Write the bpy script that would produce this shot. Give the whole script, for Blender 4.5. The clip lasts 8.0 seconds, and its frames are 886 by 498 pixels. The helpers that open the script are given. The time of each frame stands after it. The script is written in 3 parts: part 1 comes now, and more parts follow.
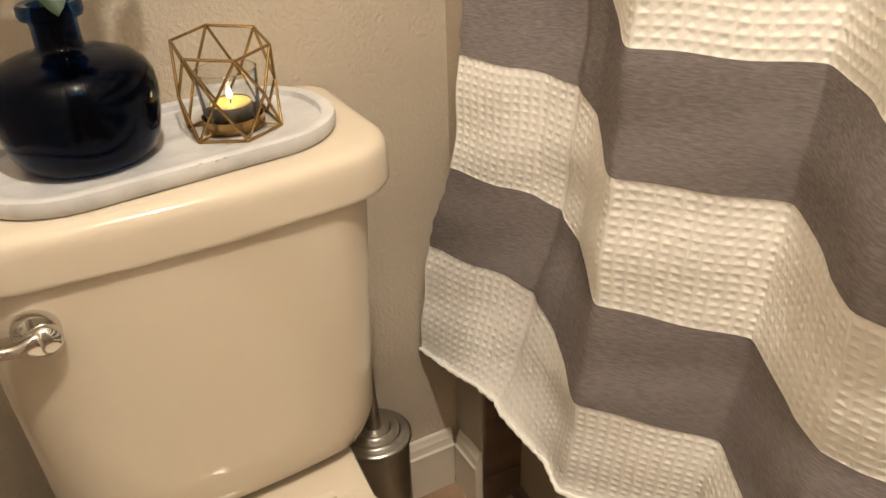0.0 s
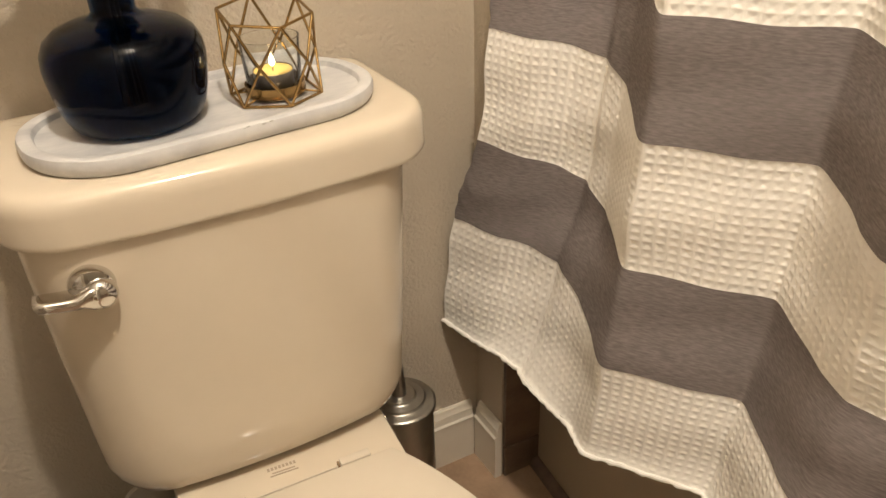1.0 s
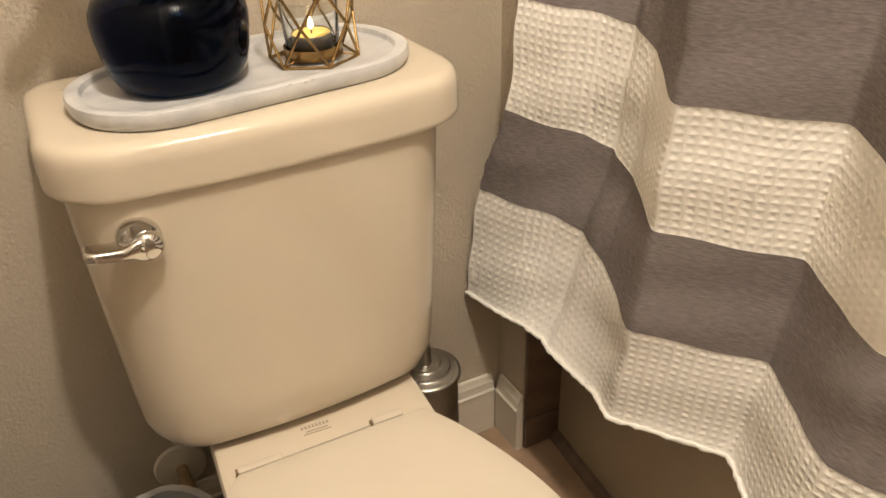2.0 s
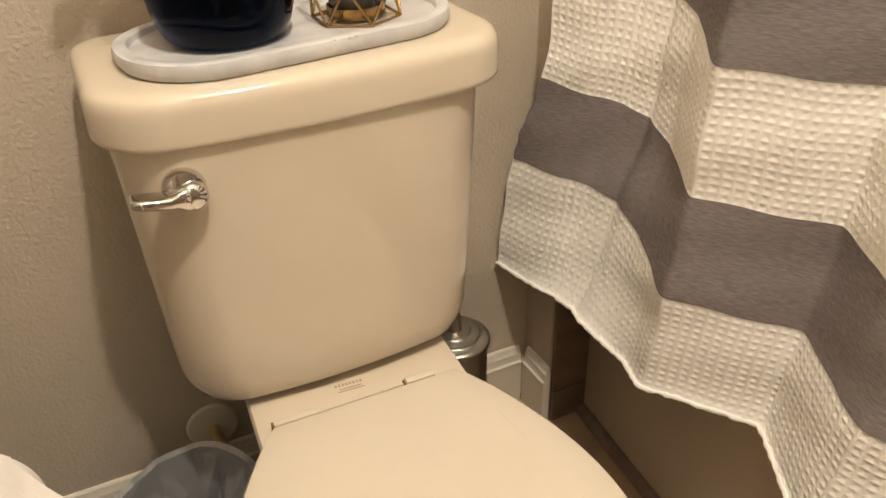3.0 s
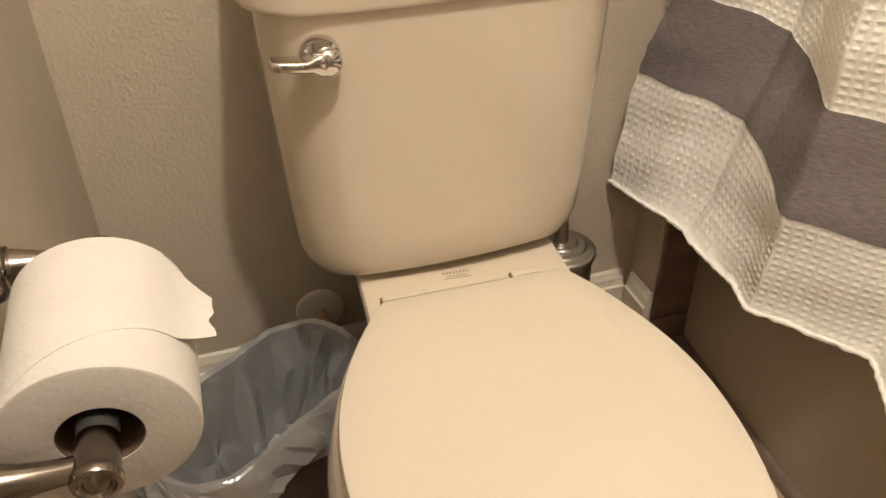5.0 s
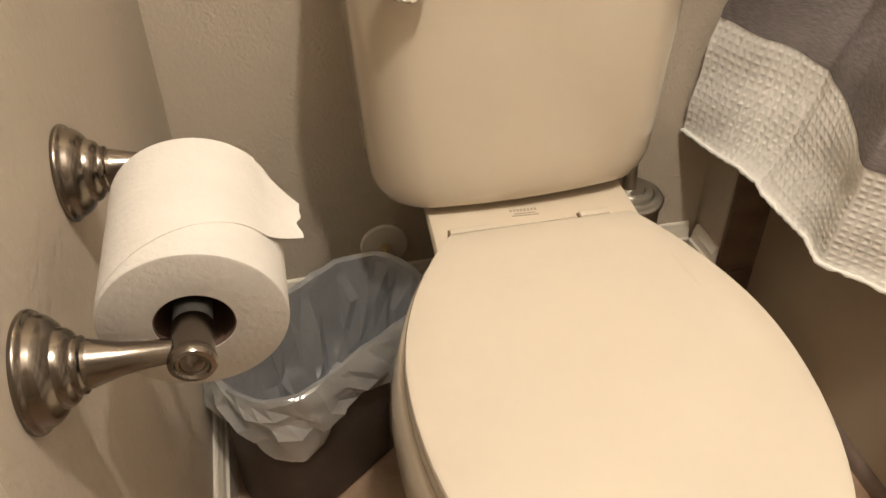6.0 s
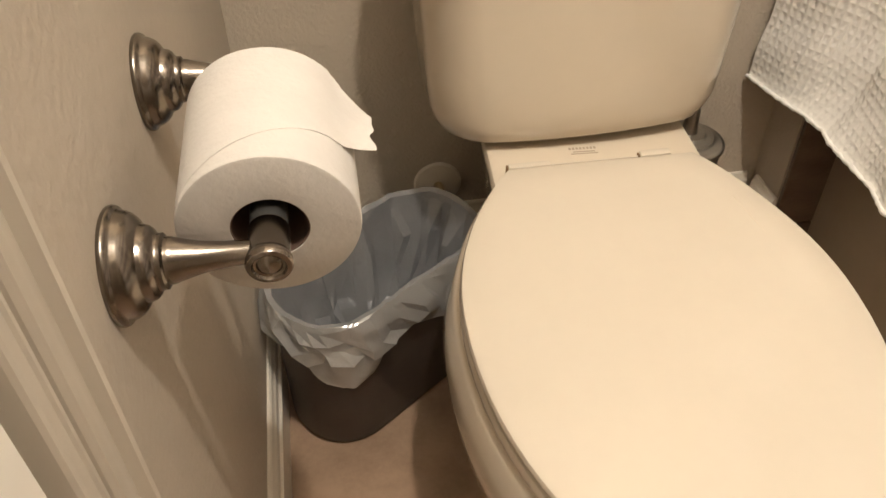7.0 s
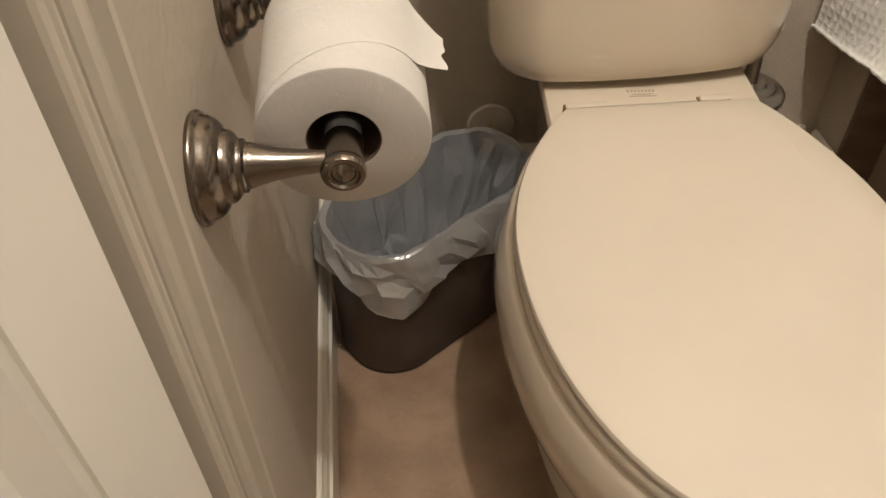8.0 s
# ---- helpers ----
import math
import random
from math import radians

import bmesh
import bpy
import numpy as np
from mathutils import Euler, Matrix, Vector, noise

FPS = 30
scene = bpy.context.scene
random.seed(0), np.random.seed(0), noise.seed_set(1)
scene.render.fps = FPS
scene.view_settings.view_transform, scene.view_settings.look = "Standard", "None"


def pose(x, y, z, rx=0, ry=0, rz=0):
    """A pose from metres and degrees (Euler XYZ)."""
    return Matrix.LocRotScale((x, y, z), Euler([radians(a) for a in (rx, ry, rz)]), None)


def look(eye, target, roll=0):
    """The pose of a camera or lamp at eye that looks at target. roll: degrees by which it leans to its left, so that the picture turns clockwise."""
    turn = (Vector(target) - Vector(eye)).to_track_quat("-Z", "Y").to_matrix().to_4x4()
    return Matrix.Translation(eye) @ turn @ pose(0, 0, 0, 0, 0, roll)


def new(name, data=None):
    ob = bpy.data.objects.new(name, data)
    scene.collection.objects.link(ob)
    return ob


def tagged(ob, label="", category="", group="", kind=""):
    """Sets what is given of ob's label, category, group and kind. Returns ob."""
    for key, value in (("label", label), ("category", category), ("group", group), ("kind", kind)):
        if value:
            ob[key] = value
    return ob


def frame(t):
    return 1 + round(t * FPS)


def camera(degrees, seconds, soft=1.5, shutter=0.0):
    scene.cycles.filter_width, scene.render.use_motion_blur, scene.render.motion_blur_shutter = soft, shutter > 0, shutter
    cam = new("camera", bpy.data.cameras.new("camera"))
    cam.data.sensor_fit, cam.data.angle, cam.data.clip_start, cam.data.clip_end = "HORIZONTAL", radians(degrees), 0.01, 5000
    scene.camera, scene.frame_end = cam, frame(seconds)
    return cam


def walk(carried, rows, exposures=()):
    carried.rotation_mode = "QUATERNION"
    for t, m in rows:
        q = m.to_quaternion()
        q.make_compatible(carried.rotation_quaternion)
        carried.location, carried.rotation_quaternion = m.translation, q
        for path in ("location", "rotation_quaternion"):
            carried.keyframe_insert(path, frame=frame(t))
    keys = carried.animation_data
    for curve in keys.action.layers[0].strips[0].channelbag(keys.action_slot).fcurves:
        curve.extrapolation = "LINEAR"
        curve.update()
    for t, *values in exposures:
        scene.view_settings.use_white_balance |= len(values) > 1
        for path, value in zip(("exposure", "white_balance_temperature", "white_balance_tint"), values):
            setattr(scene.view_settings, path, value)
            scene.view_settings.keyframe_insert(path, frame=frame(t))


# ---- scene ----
cam = camera(58.7, 8.0)
PATH = [
    (0, (-0.098, -0.892, 1.031), (0.712, 0.65, 0.047), -2.0),
    (0.5, (-0.113, -0.906, 1.028), (0.688, 0.633, 0.031), -1.9),
    (1, (-0.147, -0.908, 1.02), (0.657, 0.625, 0.019), -1.8),
    (1.5, (-0.171, -0.915, 1.008), (0.629, 0.619, 0.005), -1.8),
    (3, (-0.215, -0.931, 0.975), (0.524, 0.613, -0.059), -1.4),
    (3.5, (-0.223, -0.937, 0.963), (0.466, 0.619, -0.088), -1.2),
    (4, (-0.231, -0.944, 0.951), (0.396, 0.622, -0.122), -1.0),
    (5.5, (-0.259, -0.975, 0.919), (0.146, 0.587, -0.262), -0.8),
    (6, (-0.271, -0.981, 0.912), (0.063, 0.563, -0.314), -0.8),
    (6.5, (-0.283, -0.986, 0.905), (-0.01, 0.534, -0.366), -0.9),
    (7, (-0.291, -0.993, 0.897), (-0.074, 0.496, -0.42), -1.0),
    (7.5, (-0.301, -1.002, 0.893), (-0.137, 0.453, -0.47), -1.0),
    (8, (-0.309, -1.017, 0.891), (-0.202, 0.407, -0.509), -1.2),
]
walk(cam, [(t, look(eye, target, roll)) for t, eye, target, roll in PATH], [(0, 0.0, 6500, 10), (4, 0.06, 6500, 10), (5.5, 0.08, 6350, 10), (7, 0.14, 6200, 10), (8, -0.16, 6050, 10)])

# ---- world and lamps ----
world = bpy.data.worlds.new("world")
scene.world = world
world.use_nodes = True
world.node_tree.nodes["Background"].inputs[0].default_value = (0.9, 0.72, 0.5, 1)
world.node_tree.nodes["Background"].inputs[1].default_value = 0.0


def lamp(name, place, watts, radius, colour):
    """A frosted bulb."""
    data = bpy.data.lights.new(name, "POINT")
    data.energy, data.shadow_soft_size, data.color = watts, radius, colour
    ob = new(name, data)
    ob.matrix_world = pose(*place)
    return ob


WARM = (1.0, 0.90, 0.765)
lamp("ceiling_bulb", (0.02, -1.03, 2.36), 78.5, 0.035, WARM)
lamp("candle_flame_light", (0.0685, -0.141, 0.7928), 0.2, 0.0022, (1.0, 0.6, 0.25))


# ---- materials ----
def material(name, colour, rough=0.5, metal=0.0, spots=0.0, spot_size=8.0, bump=0.0, bump_size=200.0, coat=0.0, stretch=(1, 1, 1), dark=None, spec=0.5):
    """Principled surface with two scales of tint and a fine relief."""
    m = bpy.data.materials.new(name)
    m.use_nodes = True
    t = m.node_tree
    b = t.nodes["Principled BSDF"]
    b.inputs["Roughness"].default_value, b.inputs["Metallic"].default_value = rough, metal
    b.inputs["Coat Weight"].default_value, b.inputs["Coat Roughness"].default_value = coat, 0.06
    b.inputs["Specular IOR Level"].default_value = spec
    co = t.nodes.new("ShaderNodeTexCoord")
    mp = t.nodes.new("ShaderNodeMapping")
    mp.inputs["Scale"].default_value = stretch
    t.links.new(co.outputs["Object"], mp.inputs[0])
    big, fine = t.nodes.new("ShaderNodeTexNoise"), t.nodes.new("ShaderNodeTexNoise")
    big.inputs["Scale"].default_value, big.inputs["Detail"].default_value = spot_size, 5
    fine.inputs["Scale"].default_value, fine.inputs["Detail"].default_value = bump_size, 3
    for n in (big, fine):
        t.links.new(mp.outputs[0], n.inputs["Vector"])
    mix = t.nodes.new("ShaderNodeMix")
    mix.data_type = "RGBA"
    low = dark or tuple(c * (1 - spots) for c in colour)
    mix.inputs[6].default_value, mix.inputs[7].default_value = (*low, 1), (*colour, 1)
    ramp = t.nodes.new("ShaderNodeMapRange")
    ramp.inputs[1].default_value, ramp.inputs[2].default_value = 0.3, 0.68
    add = t.nodes.new("ShaderNodeMath")
    add.operation = "MULTIPLY_ADD"
    add.inputs[1].default_value = 0.25
    t.links.new(fine.outputs[0], add.inputs[0])
    sub = t.nodes.new("ShaderNodeMath")
    sub.operation = "SUBTRACT"
    sub.inputs[1].default_value = 0.125
    t.links.new(big.outputs[0], sub.inputs[0])
    t.links.new(sub.outputs[0], add.inputs[2])
    t.links.new(add.outputs[0], ramp.inputs[0])
    t.links.new(ramp.outputs[0], mix.inputs[0])
    t.links.new(mix.outputs[2], b.inputs["Base Color"])
    if bump:
        bp = t.nodes.new("ShaderNodeBump")
        bp.inputs["Strength"].default_value, bp.inputs["Distance"].default_value = 1.0, bump
        t.links.new(fine.outputs[0], bp.inputs["Height"])
        t.links.new(bp.outputs[0], b.inputs["Normal"])
    return m


CERAMIC = material("glazed_ceramic", (0.655, 0.570, 0.450), 0.07, spots=0.05, spot_size=5, bump=0.00004, bump_size=60, coat=0.25)
SEAT = material("seat_plastic", (0.64, 0.568, 0.463), 0.07, spots=0.04, spot_size=9, bump=0.00003, bump_size=90)
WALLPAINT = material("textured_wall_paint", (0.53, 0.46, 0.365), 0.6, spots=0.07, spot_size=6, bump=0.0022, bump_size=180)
# same paint as WALLPAINT, with the west wall's dimmer light put into the colour
SIDEPAINT = material("lightly_textured_shaded_wall_paint", (0.49, 0.43, 0.35), 0.6, spots=0.07, spot_size=6, bump=0.0014, bump_size=115)
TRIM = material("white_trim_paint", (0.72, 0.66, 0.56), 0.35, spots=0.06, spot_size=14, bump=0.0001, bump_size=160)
# casing white carries its shade in the colour, so it is darker than trim and door
CASINGPAINT = material("shaded_casing_paint", (0.56, 0.505, 0.42), 0.35, spots=0.06, spot_size=14, bump=0.0001, bump_size=160)
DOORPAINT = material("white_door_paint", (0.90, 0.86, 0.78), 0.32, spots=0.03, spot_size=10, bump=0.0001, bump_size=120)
CAULK = material("dark_floor_edge", (0.17, 0.12, 0.09), 0.6, spots=0.3, spot_size=40)
CEILING = material("ceiling_paint", (0.8, 0.77, 0.71), 0.8, spots=0.05, bump=0.0006, bump_size=160)
FLOOR = material("brown_stone_tile", (0.355, 0.242, 0.162), 0.42, spot_size=15, dark=(0.235, 0.156, 0.1), bump=0.0002, bump_size=140)
TILE = material("brown_wall_tile", (0.155, 0.105, 0.07), 0.4, spot_size=12, dark=(0.10, 0.065, 0.042), bump=0.0003, bump_size=80, stretch=(1, 1, 3))
TUB = material("tub_enamel", (0.43, 0.37, 0.285), 0.22, spots=0.06, spot_size=6, bump=0.00003, bump_size=50)
CHROME = material("chrome", (0.72, 0.70, 0.67), 0.06, 1.0, spots=0.05, spot_size=40)
NICKEL = material("brushed_nickel", (0.235, 0.203, 0.172), 0.22, 1.0, spots=0.07, spot_size=30, bump=0.00004, bump_size=500)
STEEL = material("brushed_steel", (0.40, 0.38, 0.34), 0.34, 1.0, spots=0.15, spot_size=30, bump=0.00003, bump_size=400)
GOLD = material("brushed_gold_wire", (0.37, 0.235, 0.09), 0.27, 0.9, spots=0.25, spot_size=70)
SPINDLE = material("grey_spindle_plastic", (0.036, 0.034, 0.031), 0.6, spots=0.1, spec=0.2)
CORE = material("cardboard_core", (0.13, 0.075, 0.05), 0.9, spots=0.2, spot_size=50)
PAPER = material("tissue_paper", (0.61, 0.575, 0.53), 0.95, spots=0.06, spot_size=30, bump=0.0006, bump_size=230, spec=0.1)
MARBLE = material("white_marble", (0.63, 0.62, 0.61), 0.3, spot_size=16, dark=(0.44, 0.44, 0.45), bump=0.00003, bump_size=90, stretch=(1, 2.2, 1))
WHITECLOTH = material("white_waffle_cotton", (0.90, 0.87, 0.82), 0.95, spots=0.05, spot_size=25, bump=0.0004, bump_size=420, spec=0.1)
GREYCLOTH = material("grey_heather_cotton", (0.265, 0.235, 0.232), 0.95, spot_size=380, dark=(0.165, 0.144, 0.142), bump=0.0003, bump_size=700, stretch=(0.25, 0.25, 1.5), spec=0.08)
CANPLASTIC = material("dark_brown_plastic", (0.085, 0.066, 0.052), 0.62, spots=0.25, spot_size=16, bump=0.0001, bump_size=120)
WAX = material("tealight_wax", (0.86, 0.62, 0.2), 0.5, spots=0.05)
ALU = material("tealight_metal", (0.25, 0.22, 0.19), 0.4, 1.0, spots=0.1)
LEAF = material("leaf_green", (0.022, 0.050, 0.018), 0.5, spots=0.35, spot_size=60, bump=0.0004, bump_size=90)
STEM = material("dark_stem", (0.045, 0.03, 0.03), 0.6, spots=0.2)
PRINT = material("brown_print", (0.37, 0.30, 0.225), 0.6, spots=0.1)
CHIP = material("chipped_marble", (0.50, 0.49, 0.47), 0.6, spots=0.3, spot_size=300)
RUST = material("rust_stain", (0.22, 0.13, 0.06), 0.7, spots=0.3, spot_size=200)
SCUFF = material("tan_scuff", (0.63, 0.545, 0.425), 0.3, spots=0.1)
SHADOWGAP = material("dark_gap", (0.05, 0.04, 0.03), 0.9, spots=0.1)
BRASS = material("valve_brass", (0.55, 0.42, 0.24), 0.35, 0.6, spots=0.2, spot_size=50)


def glass(name, colour, rough=0.0, ior=1.45):
    m = bpy.data.materials.new(name)
    m.use_nodes = True
    b = m.node_tree.nodes["Principled BSDF"]
    b.inputs["Base Color"].default_value = (*colour, 1)
    b.inputs["Transmission Weight"].default_value = 1.0
    b.inputs["Roughness"].default_value, b.inputs["IOR"].default_value = rough, ior
    return m


BLUEGLASS = glass("deep_blue_glass", (0.024, 0.085, 0.22), 0.0, 1.2)
CLEARGLASS = glass("clear_glass", (0.95, 0.96, 0.95))


def flame_material():
    m = bpy.data.materials.new("flame")
    m.use_nodes = True
    b = m.node_tree.nodes["Principled BSDF"]
    b.inputs["Emission Color"].default_value = (1.0, 0.78, 0.4, 1)
    b.inputs["Emission Strength"].default_value = 22.0
    return m


FLAME = flame_material()


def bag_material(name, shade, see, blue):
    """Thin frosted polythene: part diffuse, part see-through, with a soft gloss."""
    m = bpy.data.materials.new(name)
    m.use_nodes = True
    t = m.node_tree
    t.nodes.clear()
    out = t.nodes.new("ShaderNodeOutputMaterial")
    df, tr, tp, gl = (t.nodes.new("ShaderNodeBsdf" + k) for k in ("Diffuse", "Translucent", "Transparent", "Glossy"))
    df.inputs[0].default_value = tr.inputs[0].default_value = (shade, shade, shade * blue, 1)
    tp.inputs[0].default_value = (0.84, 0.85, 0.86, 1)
    gl.inputs["Roughness"].default_value = 0.23
    co = t.nodes.new("ShaderNodeTexCoord")
    no = t.nodes.new("ShaderNodeTexNoise")
    no.inputs["Scale"].default_value, no.inputs["Detail"].default_value, no.inputs["Distortion"].default_value = 34, 2.0, 1.6
    bp = t.nodes.new("ShaderNodeBump")
    bp.inputs["Distance"].default_value = 0.0028
    t.links.new(co.outputs["Object"], no.inputs["Vector"])
    t.links.new(no.outputs[0], bp.inputs["Height"])
    for n in (df, gl):
        t.links.new(bp.outputs[0], n.inputs["Normal"])
    last = df.outputs[0]
    for other, share in ((tr, 0.3), (tp, see), (gl, 0.24)):
        mx = t.nodes.new("ShaderNodeMixShader")
        mx.inputs[0].default_value = share
        t.links.new(last, mx.inputs[1])
        t.links.new(other.outputs[0], mx.inputs[2])
        last = mx.outputs[0]
    t.links.new(last, out.inputs[0])
    return m


# LINER is the same film, darkened in colour for the shade inside the bin
BAG, LINER = bag_material("thin_white_polythene", 0.90, 0.50, 0.97), bag_material("thin_polythene_shaded", 0.43, 0.2, 1.03)


# ---- mesh helpers ----
def finish(ob, mat, angle=40):
    ob.data.materials.append(mat)
    for p in ob.data.polygons:
        p.use_smooth = True
    ob.data.set_sharp_from_angle(angle=radians(angle))
    return ob


def part(name, bm, mat, parent=None, label="", angle=40):
    """A bmesh as one mesh object, under a thing or a part."""
    bmesh.ops.recalc_face_normals(bm, faces=bm.faces)
    data = bpy.data.meshes.new(name)
    bm.to_mesh(data)
    bm.free()
    ob = new(name, data)
    if parent:
        ob.parent = parent
    finish(ob, mat, angle)
    return tagged(ob, label)


def thing(name, label, category, m=None, group="", kind=""):
    ob = new(name)
    ob.empty_display_size = 0.05
    if m:
        ob.matrix_world = m
    return tagged(ob, label, category, group, kind)


def box(x0, x1, y0, y1, z0, z1, bevel=0.0, bm=None):
    own = bm is None
    bm = bm or bmesh.new()
    made = bmesh.ops.create_cube(bm, size=1, matrix=Matrix.Translation(((x0 + x1) / 2, (y0 + y1) / 2, (z0 + z1) / 2)) @ Matrix.Diagonal((x1 - x0, y1 - y0, z1 - z0, 1)))
    if bevel and own:
        bmesh.ops.bevel(bm, geom=bm.edges[:], offset=bevel, segments=2, affect="EDGES", profile=0.5)
    return bm


def loft(rings, cap=True, bm=None, closed=True):
    """Skin over rings of equally many places."""
    bm = bm or bmesh.new()
    rows = [[bm.verts.new(p) for p in ring] for ring in rings]
    n = len(rows[0])
    for a, b in zip(rows, rows[1:]):
        for i in range(n if closed else n - 1):
            j = (i + 1) % n
            bm.faces.new((a[i], a[j], b[j], b[i]))
    if cap:
        bm.faces.new(rows[0][::-1])
        bm.faces.new(rows[-1])
    return bm


def lathe(profile, m=Matrix(), n=40, cap=True, bm=None):
    """Turns a profile of (radius, height) round the z axis of m."""
    return loft([[m @ Vector((r * math.cos(2 * math.pi * i / n), r * math.sin(2 * math.pi * i / n), z)) for i in range(n)] for r, z in profile], cap, bm)


def tube(places, radius, n=10, bm=None, taper=None):
    """A round bar along places."""
    places = [Vector(p) for p in places]
    rings = []
    side = None
    for i, p in enumerate(places):
        way = (places[min(i + 1, len(places) - 1)] - places[max(i - 1, 0)]).normalized()
        if side is None:
            side = way.orthogonal().normalized()
        side = (side - way * side.dot(way)).normalized()
        up = way.cross(side)
        r = radius * (taper[i] if taper else 1)
        rings.append([p + r * (side * math.cos(2 * math.pi * k / n) + up * math.sin(2 * math.pi * k / n)) for k in range(n)])
    return loft(rings, True, bm)


def sweep_profile(profile, start, end, out, up=Vector((0, 0, 1))):
    """Extrudes a profile of (outwards, upwards) from start to end."""
    start, end, out = Vector(start), Vector(end), Vector(out)
    return loft([[p + out * a + up * b for a, b in profile] for p in (start, end)])


def smooth01(v):
    v = min(max(v, 0.0), 1.0)
    return v * v * (3 - 2 * v)


def round_rect(cx, cy, hx, hy, r, z, bow=0.0, arc=9, edge=9, back=None):
    """A rounded rectangle; bow pushes the edge towards -y outwards; back is the radius of the corners towards +y."""
    places = []
    r = min(r, hx, hy)
    radii = [r if back is None else min(back, hx, hy)] * 2 + [r] * 2
    for k, (sx, sy) in enumerate(((1, 1), (-1, 1), (-1, -1), (1, -1))):
        r, after = radii[k], radii[(k + 1) % 4]
        for i in range(arc):
            a = math.pi / 2 * (k + i / (arc - 1))
            places.append((cx + sx * (hx - r) + r * math.cos(a), cy + sy * (hy - r) + r * math.sin(a)))
        nx, ny = ((-1, 1), (-1, -1), (1, -1), (1, 1))[k]
        a = math.pi / 2 * (k + 1)
        p0 = places[-1]
        p1 = (cx + nx * (hx - after) + after * math.cos(a), cy + ny * (hy - after) + after * math.sin(a))
        for i in range(1, edge):
            f = i / edge
            places.append((p0[0] + (p1[0] - p0[0]) * f, p0[1] + (p1[1] - p0[1]) * f))
    ring = []
    for x, y in places:
        front = max(0.0, (cy - y) / hy)
        ring.append(Vector((x, y - bow * (1 - ((x - cx) / hx) ** 2) * front, z)))
    return ring


# ---- the room ----
WEST, EAST, NORTH, SOUTH, TOP = -0.427, 1.22, 0.0, -3.6, 2.44
JAMB, JAMB_Y = 0.386, -0.079

WEST_TURN = Matrix.Translation((WEST, 0, 0)) @ pose(0, 0, 0, 0, 0, 0.9) @ Matrix.Translation((-WEST, 0, 0))


def west(bm):
    """The west wall stands a little out of square."""
    bm.transform(WEST_TURN)
    return bm


ob = part("floor", box(WEST - 0.1, EAST + 0.1, SOUTH - 0.1, NORTH + 0.1, -0.05, 0.0), FLOOR)
tagged(ob, "brown stone-look tile floor of a small bathroom", "floor", kind="structure")
ob = part("ceiling", box(WEST - 0.1, EAST + 0.1, SOUTH - 0.1, NORTH + 0.1, TOP, TOP + 0.05), CEILING)
tagged(ob, "plain white painted ceiling", "ceiling", kind="structure")
ob = part("wall_north", box(WEST, JAMB, NORTH, NORTH + 0.1, 0, TOP), WALLPAINT)
tagged(ob, "beige painted wall with orange-peel texture behind the toilet", "wall", kind="structure")
alcove = part("wall_alcove", box(JAMB, EAST, JAMB_Y, NORTH + 0.1, 0, TOP, 0.002), WALLPAINT)
tagged(alcove, "beige wall end of the bath alcove with brown tiles", "wall", kind="structure")
ob = part("wall_east", box(EAST, EAST + 0.1, SOUTH, NORTH + 0.1, 0, TOP), WALLPAINT)
tagged(ob, "beige painted wall behind the bathtub", "wall", kind="structure")
ob = part("wall_south", box(WEST - 0.1, EAST + 0.1, SOUTH - 0.1, SOUTH, 0, TOP), WALLPAINT)
tagged(ob, "beige painted wall closing the room", "wall", kind="structure")

ob = part("wall_alcove_south", box(JAMB, EAST, -1.60, -1.50, 0, TOP, 0.002), WALLPAINT)
tagged(ob, "beige painted wall closing the bath alcove", "wall", kind="structure")

# unseen brown panels, added to cut light bouncing out under the curtain
for name, bm in (("unseen_tile_east", box(EAST - 0.010, EAST - 0.0005, -1.497, JAMB_Y - 0.012, 0.30, 2.1)), ("unseen_tile_south", box(JAMB + 0.09, EAST - 0.011, -1.4995, -1.490, 0.30, 2.1))):
    ob = part(name, bm, TILE)
    tagged(ob, "unseen brown tile panel added to darken the bath alcove", "wall tile", kind="structure")

# West wall with a doorway
DOOR0, DOOR1, DOOR_TOP = -0.822, -1.59, 2.04
CASING_W = 0.056
bm = box(WEST - 0.1, WEST, DOOR0, NORTH + 0.1, 0, TOP)
box(WEST - 0.1, WEST, SOUTH, DOOR1, 0, TOP, bm=bm)
box(WEST - 0.1, WEST, DOOR1, DOOR0, DOOR_TOP, TOP, bm=bm)
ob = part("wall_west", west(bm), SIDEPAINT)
tagged(ob, "beige painted wall with orange-peel texture beside the toilet", "wall", kind="structure")

BASE = [(0, 0), (0.013, 0), (0.013, 0.082), (0.0145, 0.084), (0.0145, 0.088), (0.011, 0.0905), (0.0095, 0.097), (0.0095, 0.104), (0.007, 0.108), (0.0055, 0.115), (0.003, 0.1175), (0, 0.1175)]
for name, a, b, out in (
    ("baseboard_north", (WEST + 0.014, NORTH, 0), (JAMB - 0.014, NORTH, 0), (0, -1, 0)),
    ("baseboard_west", (WEST, DOOR0 + CASING_W, 0), (WEST, NORTH - 0.014, 0), (1, 0, 0)),
    ("baseboard_jamb", (JAMB, NORTH - 0.014, 0), (JAMB, JAMB_Y - 0.003, 0), (-1, 0, 0)),
):
    bm = sweep_profile(BASE, a, b, out)
    ob = part(name, west(bm) if name == "baseboard_west" else bm, TRIM, angle=25)
    tagged(ob, "white painted baseboard with a moulded top edge", "baseboard", kind="structure")

